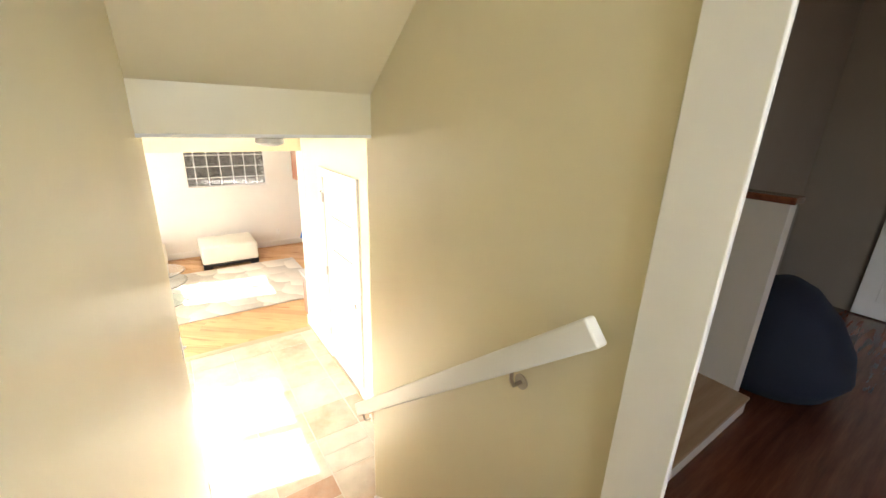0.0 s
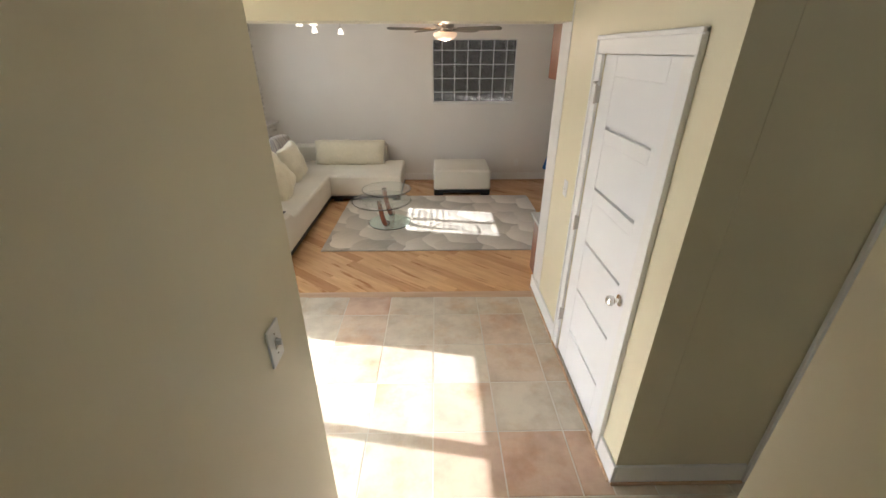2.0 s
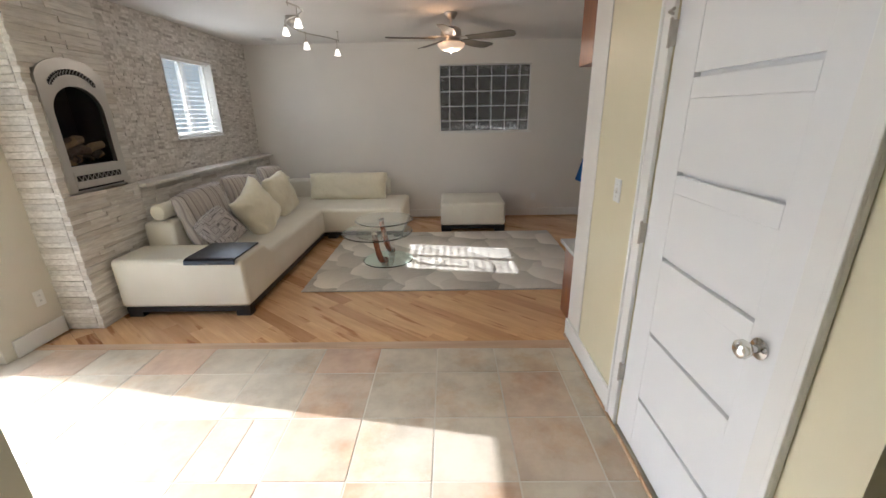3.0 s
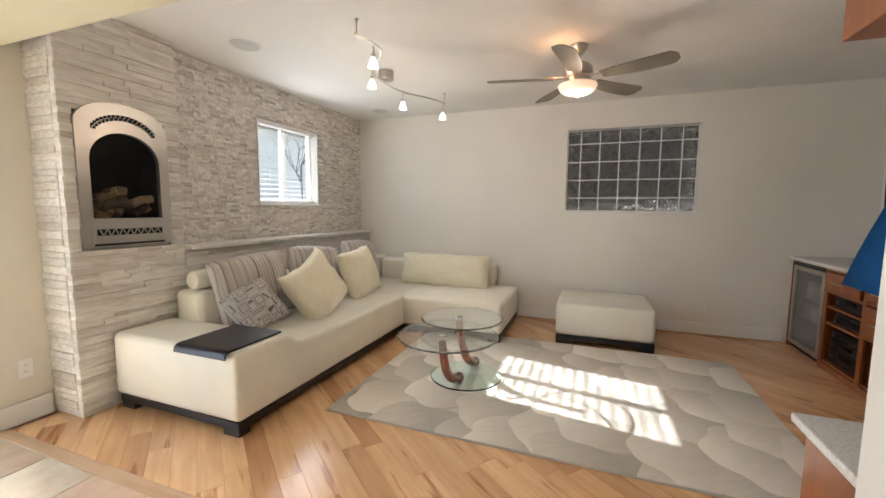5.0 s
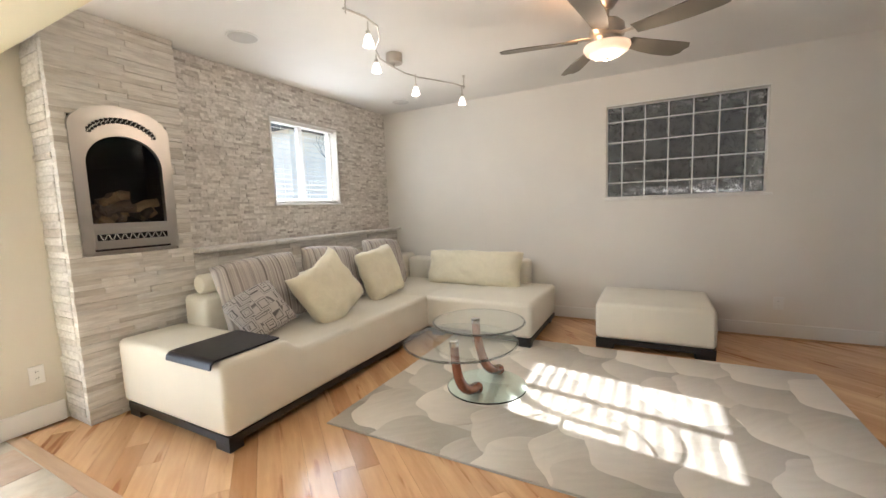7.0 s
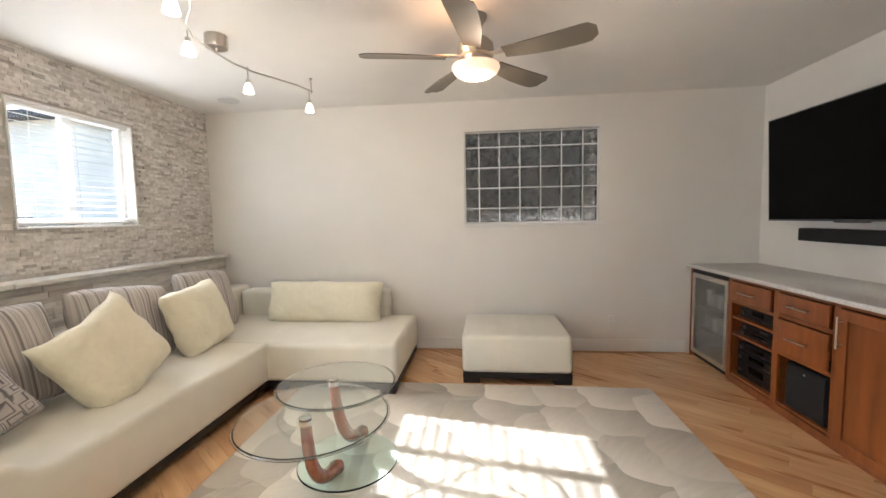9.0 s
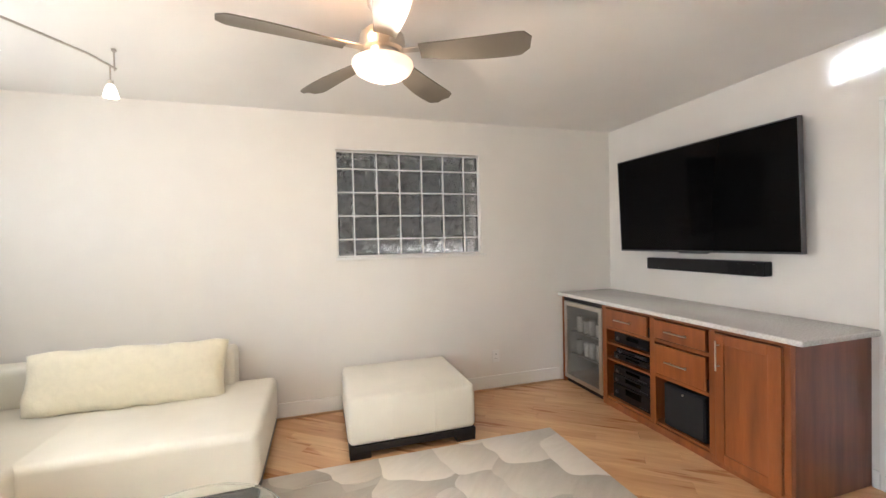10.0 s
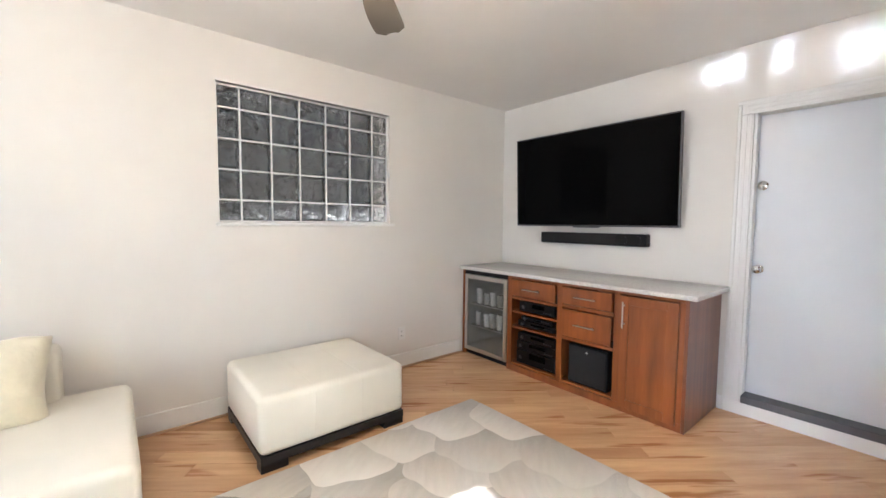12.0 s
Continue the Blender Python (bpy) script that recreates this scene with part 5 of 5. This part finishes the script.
# ---- curved track light ----
track = thing("track_light", (-0.89, 7.11, CEIL), "curved nickel rail light with four small frosted glass heads", "track light")
part("canopy", turned([(0.062, CEIL - 0.075), (0.066, CEIL - 0.07), (0.066, CEIL - 0.002)], (-0.89, 7.11, 0), 32), NICKEL, track, "round nickel canopy", "auto")
RZ = 2.40
CURVE = [(-0.60, 6.18), (-0.56, 6.32), (-0.57, 6.46), (-0.66, 6.60), (-0.80, 6.74), (-0.88, 6.90), (-0.90, 7.11), (-0.90, 7.28), (-0.86, 7.44), (-0.77, 7.60), (-0.69, 7.75), (-0.64, 7.92)]
part("rail", tube([(x, y, RZ) for x, y in CURVE], 0.006, 10), NICKEL, track, "bent nickel rail", "auto")
part("stem", tube([(-0.89, 7.11, CEIL - 0.07), (-0.895, 7.11, RZ)], 0.006, 8), NICKEL, track)
for x, y in ((-0.60, 6.20), (-0.64, 7.90)):
    part("support_rod", tube([(x, y, CEIL - 0.001), (x, y, RZ - 0.02)], 0.004, 8), NICKEL, track, "thin nickel support rod")
    part("rod_cap", turned([(0.012, CEIL - 0.014), (0.012, CEIL - 0.002)], (x, y, 0), 14), NICKEL, track)
for x, y, lz in ((-0.60, 6.40, 2.30), (-0.87, 6.84, 2.315), (-0.86, 7.38, 2.27), (-0.66, 7.90, 2.27)):
    head = part("lamp_head", tube([(x, y, RZ + 0.012), (x, y, lz + 0.045)], 0.004, 8), NICKEL, track, "nickel drop rod")
    part("socket", turned([(0.014, lz + 0.03), (0.014, lz + 0.055)], (x, y, 0), 16), NICKEL, head)
    part("shade", turned([(0.034, lz - 0.035), (0.036, lz - 0.032), (0.026, lz + 0.01), (0.016, lz + 0.032)], (x, y, 0), 28), SHADE_GLOW, head, "lit frosted glass shade", "auto")
    point_lamp("track_lamp", (x, y, lz - 0.075), 0.5, (1.0, 0.84, 0.66), 0.03)

# ---- speakers, outlets, switches ----
for x, y in ((-1.60, 6.28), (-1.64, 8.33)):
    sp = thing("ceiling_speaker", (x, y, CEIL), "round white flush ceiling speaker", "speaker", "ceiling speakers")
    part("ring", turned([(0.105, CEIL - 0.006), (0.11, CEIL - 0.001)], (x, y, 0), 36), PLASTIC, sp, "", "auto")
    part("grille", turned([(0.092, CEIL - 0.0085), (0.096, CEIL - 0.0065)], (x, y, 0), 36), GRILLE_GREY, sp, "white mesh grille", "auto")


def wall_plate(name, at, w, h, normal, label, rows, group=""):
    """A plate on a wall; normal is "x+", "x-", "y-"."""
    pl = thing(name, at, label, "switch" if "switch" in name else "outlet", group)
    turn = {"x+": 90, "x-": -90, "y-": 0}[normal]
    m = Matrix.Translation(at) @ Matrix.Rotation(radians(turn), 4, "Z")

    def put(nm, bm, mat_, lab=""):
        bmesh.ops.transform(bm, matrix=m, verts=bm.verts)
        part(nm, bm, mat_, pl, lab)
    put("plate", slab(-w / 2, w / 2, -0.007, -0.0005, -h / 2, h / 2, 0.003), PLASTIC, "white plate")
    for dx in rows:
        if "switch" in name:
            put("toggle", slab(dx - 0.004, dx + 0.004, -0.022, -0.007, -0.003, 0.012, 0.002), PLASTIC, "white toggle")
            put("surround", slab(dx - 0.008, dx + 0.008, -0.009, -0.0072, -0.014, 0.014, 0.001), GROUT)
            for z in (-0.03, 0.03):
                put("screw", turned([(0.003, -0.0005), (0.003, 0.001)], (dx, -0.0078, z), 10, "y"), NICKEL)
        else:
            for z in (-0.02, 0.02):
                put("socket", slab(dx - 0.013, dx + 0.013, -0.009, -0.0072, z - 0.011, z + 0.011, 0.003), PLASTIC)
                for s in (-0.005, 0.005):
                    put("slot", slab(dx + s - 0.001, dx + s + 0.001, -0.0095, -0.0091, z - 0.005, z + 0.005), BLACK_PLASTIC)
    return pl


wall_plate("light_switch", (STAIR_L, 2.737, 1.375), 0.072, 0.112, "x+", "white toggle light switch on the yellow stair wall", (0,))
wall_plate("light_switch", (HALL_X, 4.63, 1.17), 0.075, 0.118, "x-", "white toggle light switch on the yellow wall beside the closet door", (0,))
wall_plate("wall_outlet", (STAIR_L, 2.80, 0.34), 0.072, 0.115, "x+", "white outlet low on the stair wall", (0,))
wall_plate("wall_outlet", (1.97, BACK, 0.31), 0.072, 0.115, "y-", "white outlet low on the back wall", (0,))
wall_plate("wall_outlet", (-2.35, 5.22, 0.33), 0.072, 0.115, "x+", "white outlet low beside the stone chimney breast", (0,))

# ---- kitchenette ----
kb = thing("low_cabinet", (2.2, 5.43, 0), "low cherry cabinet against the white wall by the hall opening", "cabinet")
part("body", slab(1.57, 2.9, CORNER_Y + 0.002, 5.60, 0.0, 0.566, 0.003), CHERRY, kb, "cherry cabinet body")
for a, b in ((1.59, 2.23), (2.25, 2.88)):
    kd = part("door", slab(a, b, 5.601, 5.618, 0.04, 0.55, 0.003), CHERRY, kb, "cherry door")
part("stone_top", slab(1.535, 2.93, CORNER_Y + 0.002, 5.635, 0.568, 0.60, 0.006, 3), GRANITE, None, "pale granite top on the low cabinet", "auto", (2.2, 5.43, 0.568), category="worktop")
ku = thing("wall_cabinet", (2.2, 5.42, 1.83), "cherry wall cabinet hanging under the ceiling by the hall opening", "cabinet")
part("body", slab(1.545, 2.9, CORNER_Y + 0.002, 5.575, 1.835, CEIL - 0.003, 0.003), CHERRY, ku, "cherry cabinet body")
for a, b in ((1.56, 2.22), (2.235, 2.89)):
    part("door", slab(a, b, 5.576, 5.595, 1.85, CEIL - 0.03, 0.003), CHERRY, ku, "cherry door")
towel = bmesh.new()
grid = []
for i in range(13):
    row = []
    for j in range(11):
        u, v = i / 12, j / 10
        w = 0.04 + 0.30 * v ** 0.8
        x = 1.71 + (u - 0.5) * w
        y = 5.32 + 0.04 * (1 + math.sin(u * 11 + 2 * v)) * (0.4 + v)
        z = 1.60 - 0.50 * v - 0.03 * math.sin(u * 5) * v
        row.append(towel.verts.new((x, y, z)))
    grid.append(row)
for i in range(12):
    for j in range(10):
        towel.faces.new((grid[i][j], grid[i + 1][j], grid[i + 1][j + 1], grid[i][j + 1]))
ex = bmesh.ops.solidify(towel, geom=list(towel.faces), thickness=0.006)
tw = part("towel", towel, BLUE_CLOTH, None, "bright blue cloth hanging from a wall hook", "all", (1.70, 5.3, 1.66), category="towel")
part("hook", tube([(1.70, CORNER_Y + 0.001, 1.67), (1.70, 5.33, 1.62), (1.70, 5.37, 1.60), (1.70, 5.385, 1.64)], 0.005, 8), NICKEL, tw, "nickel hook")

# ---- hall ceiling lamp ----
hl = thing("hall_ceiling_lamp", (0.68, 2.52, CEIL), "round frosted flush ceiling lamp in the hall, unlit", "ceiling lamp")
part("base", turned([(0.062, CEIL - 0.012), (0.066, CEIL - 0.002)], (0.68, 2.52, 0), 36), NICKEL, hl, "nickel rim", "auto")
part("shade", turned([(0.001, CEIL - 0.052), (0.03, CEIL - 0.050), (0.056, CEIL - 0.042), (0.066, CEIL - 0.032), (0.062, CEIL - 0.013)], (0.68, 2.52, 0), 36), PLASTIC, hl, "frosted glass shade", "auto")

# ---- handrail ----
rail_t = thing("handrail", (1.05, 1.7, 1.3), "white painted handrail on metal brackets along the stair wall", "handrail")
r0, r1 = Vector((1.045, 0.90, 2.125)), Vector((1.045, 2.44, 0.80))
d = (r1 - r0).normalized()
n_up = Vector((0, -d.z, d.y)) if d.y > 0 else Vector((0, d.z, -d.y))
bm = bmesh.new()
bmesh.ops.create_cube(bm, size=1)
bmesh.ops.scale(bm, verts=bm.verts, vec=(0.042, (r1 - r0).length, 0.078))
bmesh.ops.bevel(bm, geom=list(bm.edges), offset=0.008, segments=3, profile=0.5, affect="EDGES")
bmesh.ops.rotate(bm, verts=bm.verts, cent=(0, 0, 0), matrix=Matrix.Rotation(math.atan2(d.z, d.y), 3, "X"))
bmesh.ops.translate(bm, verts=bm.verts, vec=(r0 + r1) / 2)
part("rail", bm, TRIM, rail_t, "white painted wooden rail", "auto")
for k in (0.17, 0.95):
    p = r0.lerp(r1, k) + Vector((0, 0, -0.06))
    bm = tube([(STAIR_R - 0.001, p.y, p.z - 0.045), (STAIR_R - 0.04, p.y, p.z - 0.045), (1.048, p.y, p.z - 0.02), (1.045, p.y, p.z + 0.012)], 0.007, 10)
    joined(bm, turned([(0.026, 0), (0.026, 0.006)], (STAIR_R - 0.0075, p.y, p.z - 0.045), 18, "x"))
    part("bracket", bm, NICKEL, rail_t, "nickel rail bracket", "auto")

# ---- the upper room ----
hw = structure("half_wall", slab(2.66, 2.76, 1.0, 1.498, UP, 2.27), WHITE_WALL, "white painted half wall")
structure("half_wall_cap", slab(2.64, 2.78, 0.98, 1.499, 2.271, 2.305, 0.006), UPPER_WOOD, "red-brown wooden cap")
structure("curb", slab(STAIR_R + 0.14, 2.659, 0.93, 1.499, UP, UP + 0.09, 0.004), TRIM, "white painted curb")
structure("curb_cap", slab(STAIR_R + 0.14, 2.659, 0.92, 1.498, UP + 0.091, UP + 0.11, 0.004), STRIP_WOOD, "brown wooden curb cap")
bag = turned([(0.16, 0.001), (0.33, 0.03), (0.40, 0.15), (0.37, 0.30), (0.27, 0.48), (0.14, 0.62), (0.04, 0.67)], (3.18, 1.02, UP), 30)
part("bean_bag", bag, NAVY_CLOTH, None, "dark navy bean bag on the wooden floor", "all", (3.32, 1.05, UP), category="bean bag")
door_4 = thing("door_4", (4.99, 0.5, UP), "white closed panelled door in the upper room", "door")
part("door_leaf", slab(4.955, 4.998, 0.12, 0.94, UP + 0.01, UP + 2.03, 0.003), DOOR_PAINT, door_4, "white painted leaf")
for z0, z1 in ((0.15, 0.85), (1.0, 1.85)):
    part("door_panel", slab(4.948, 4.956, 0.24, 0.82, UP + z0, UP + z1, 0.004), DOOR_PAINT, door_4)
round_knob(door_4, (4.955, 0.86, UP + 0.95))

# ---- floor pieces, last ----


def clip_poly(poly, inside, cut):
    out = []
    for a, b in zip(poly, poly[1:] + poly[:1]):
        ia, ib = inside(a), inside(b)
        if ia:
            out.append(a)
        if ia != ib:
            out.append(cut(a, b))
    return out


def clip_rect(poly, x0, x1, y0, y1):
    for axis, lim, sign in ((0, x0, 1), (0, x1, -1), (1, y0, 1), (1, y1, -1)):
        if not poly:
            return poly

        def inside(p):
            return sign * (p[axis] - lim) >= 0

        def cut(a, b):
            k = (lim - a[axis]) / (b[axis] - a[axis])
            return (a[0] + k * (b[0] - a[0]), a[1] + k * (b[1] - a[1]))
        poly = clip_poly(poly, inside, cut)
    return poly


def lay(parent, name, poly, z0, z1, material, at=None):
    """A thin piece with a small chamfer at its upper edge."""
    cx, cy = sum(p[0] for p in poly) / len(poly), sum(p[1] for p in poly) / len(poly)
    shrink = 0.0012
    verts, n = [], len(poly)
    for z, s in ((z0, 0), (z1 - 0.0015, 0), (z1, shrink)):
        for x, y in poly:
            dx, dy = x - cx, y - cy
            L = math.hypot(dx, dy) or 1
            k = max(0.0, 1 - s / L)
            verts.append((dx * k, dy * k, z))
    faces = [tuple(range(2 * n, 3 * n))]
    for r in range(2):
        for i in range(n):
            j = (i + 1) % n
            faces.append((r * n + i, r * n + j, (r + 1) * n + j, (r + 1) * n + i))
    me = bpy.data.meshes.new(name)
    me.from_pydata(verts, [], faces)
    me.materials.append(material)
    ob = new(name, me)
    ob.location = (cx, cy, 0)
    if parent:
        ob.parent = parent
    return ob


rpt = random.Random(31)
petal_n = 0
for step in range(12):
    for across in range(-4, 5):
        along = 1.75 - step * 0.29 + rpt.uniform(-0.05, 0.05)
        side = (across + 0.5 * (step % 2)) * 0.47 + rpt.uniform(-0.06, 0.06)
        px, py = 0.64 + 0.80 * along - 0.60 * side, 6.92 + 0.60 * along + 0.80 * side
        ang = radians(217 + rpt.uniform(-22, 22))
        L, W = rpt.uniform(0.54, 0.66), rpt.uniform(0.27, 0.33)
        outline = [(0.0, 0.0)]
        for k in range(29):
            a = radians(-105 + 210 * k / 28)
            wave = 1 + 0.035 * math.sin(5 * a + step) + 0.015 * math.sin(9 * a + 2 * across)
            outline.append(((0.52 * L + 0.48 * L * math.cos(a)) * wave, W * math.sin(a) * wave))
        c_, s_ = math.cos(ang), math.sin(ang)
        poly = clip_rect([(px + c_ * x - s_ * y, py + s_ * x + c_ * y) for x, y in outline], -0.726, 1.996, 5.974, 7.856)
        if len(poly) < 3:
            continue
        z1 = 0.0145 - 0.00004 * petal_n
        petal_n += 1
        inv = [((x - px) * c_ + (y - py) * s_, -(x - px) * s_ + (y - py) * c_) for x, y in poly]
        n = len(inv)
        verts = [(x, y, 0.0085) for x, y in inv] + [(x, y, z1 - 0.0008) for x, y in inv] + [(L * 0.5 + (x - L * 0.5) * 0.985, y * 0.985, z1) for x, y in inv]
        faces = [tuple(range(2 * n, 3 * n))] + [(q * n + i, q * n + (i + 1) % n, (q + 1) * n + (i + 1) % n, (q + 1) * n + i) for q in range(2) for i in range(n)]
        me = bpy.data.meshes.new("petal")
        me.from_pydata(verts, [], faces)
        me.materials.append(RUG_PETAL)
        ob = new("petal", me)
        ob.parent = rug
        ob.location = (px - 0.63, py - 6.9, 0)
        ob.rotation_euler = (0, 0, ang)

floor_ob = bpy.data.objects["floor"]
hall_floor_ob = bpy.data.objects["hall_floor"]
rp = random.Random(11)
ca, sa = math.cos(PLANK_TURN), math.sin(PLANK_TURN)
PW = 0.112
rest = []
count = 0
v = -9.0
strips = []
while v < 11.0:
    u = -8.0 - rp.uniform(0, 1.2)
    while u < 8.0:
        L = rp.uniform(0.7, 1.7)
        quad = [(u + 0.0004, v + 0.0004), (u + L - 0.0004, v + 0.0004), (u + L - 0.0004, v + PW - 0.0004), (u + 0.0004, v + PW - 0.0004)]
        world_q = [(0.5 + ca * a - sa * b, 7.0 + sa * a + ca * b) for a, b in quad]
        poly = clip_rect(world_q, -2.3, RIGHT + 0.0, 5.115, BACK)
        if len(poly) >= 3:
            area = abs(sum(a[0] * b[1] - b[0] * a[1] for a, b in zip(poly, poly[1:] + poly[:1]))) / 2
            if area > 0.0008:
                strips.append(poly)
        u += L
    v += PW
for poly in strips:
    lay(floor_ob, "plank", poly, -0.02, 0.0, FLOOR_WOOD)
lay(floor_ob, "threshold_board", [(-2.349, 5.052), (HALL_X - 0.005, 5.012), (HALL_X - 0.005, 5.113), (-2.349, 5.113)], -0.02, 0.002, STRIP_WOOD)

rt = random.Random(21)
TX = [0.56 + 0.39 * k for k in range(-8, 8)]
TY = [4.355 + 0.395 * k for k in range(-7, 3)]


def tile_rect(x0, x1, y0, y1):
    x0, x1 = max(x0, -2.349), min(x1, 2.99)
    y0, y1 = max(y0, 1.71), min(y1, 5.045)
    if x0 >= HALL_X - 0.02:
        y1 = min(y1, HALL_CORNER_Y - 0.016)
    if x1 > HALL_X and y1 > HALL_CORNER_Y:
        if y0 < HALL_CORNER_Y - 0.05:
            tile_rect(max(x0, HALL_X - 0.003), x1, y0, HALL_CORNER_Y - 0.016)
        x1 = HALL_X - 0.003
    if x1 - x0 < 0.03 or y1 - y0 < 0.03:
        return
    lay(hall_floor_ob, "tile", [(x0 + 0.004, y0 + 0.004), (x1 - 0.004, y0 + 0.004), (x1 - 0.004, y1 - 0.004), (x0 + 0.004, y1 - 0.004)], -0.008, rt.uniform(-0.001, 0.001), SLATE_TILE)


for j, (y0, y1) in enumerate(zip(TY, TY[1:])):
    i = 0
    while i < len(TX) - 1:
        x0, x1 = TX[i], TX[i + 1]
        if rt.random() < 0.18 and j % 3 == 0:
            tile_rect(x0, x0 + 0.195, y0, y1)
            tile_rect(x0 + 0.195, x1, y0, y1)
        elif rt.random() < 0.12:
            tile_rect(x0, x1, y0, y0 + 0.197)
            tile_rect(x0, x1, y0 + 0.197, y1)
        else:
            tile_rect(x0, x1, y0, y1)
        i += 1
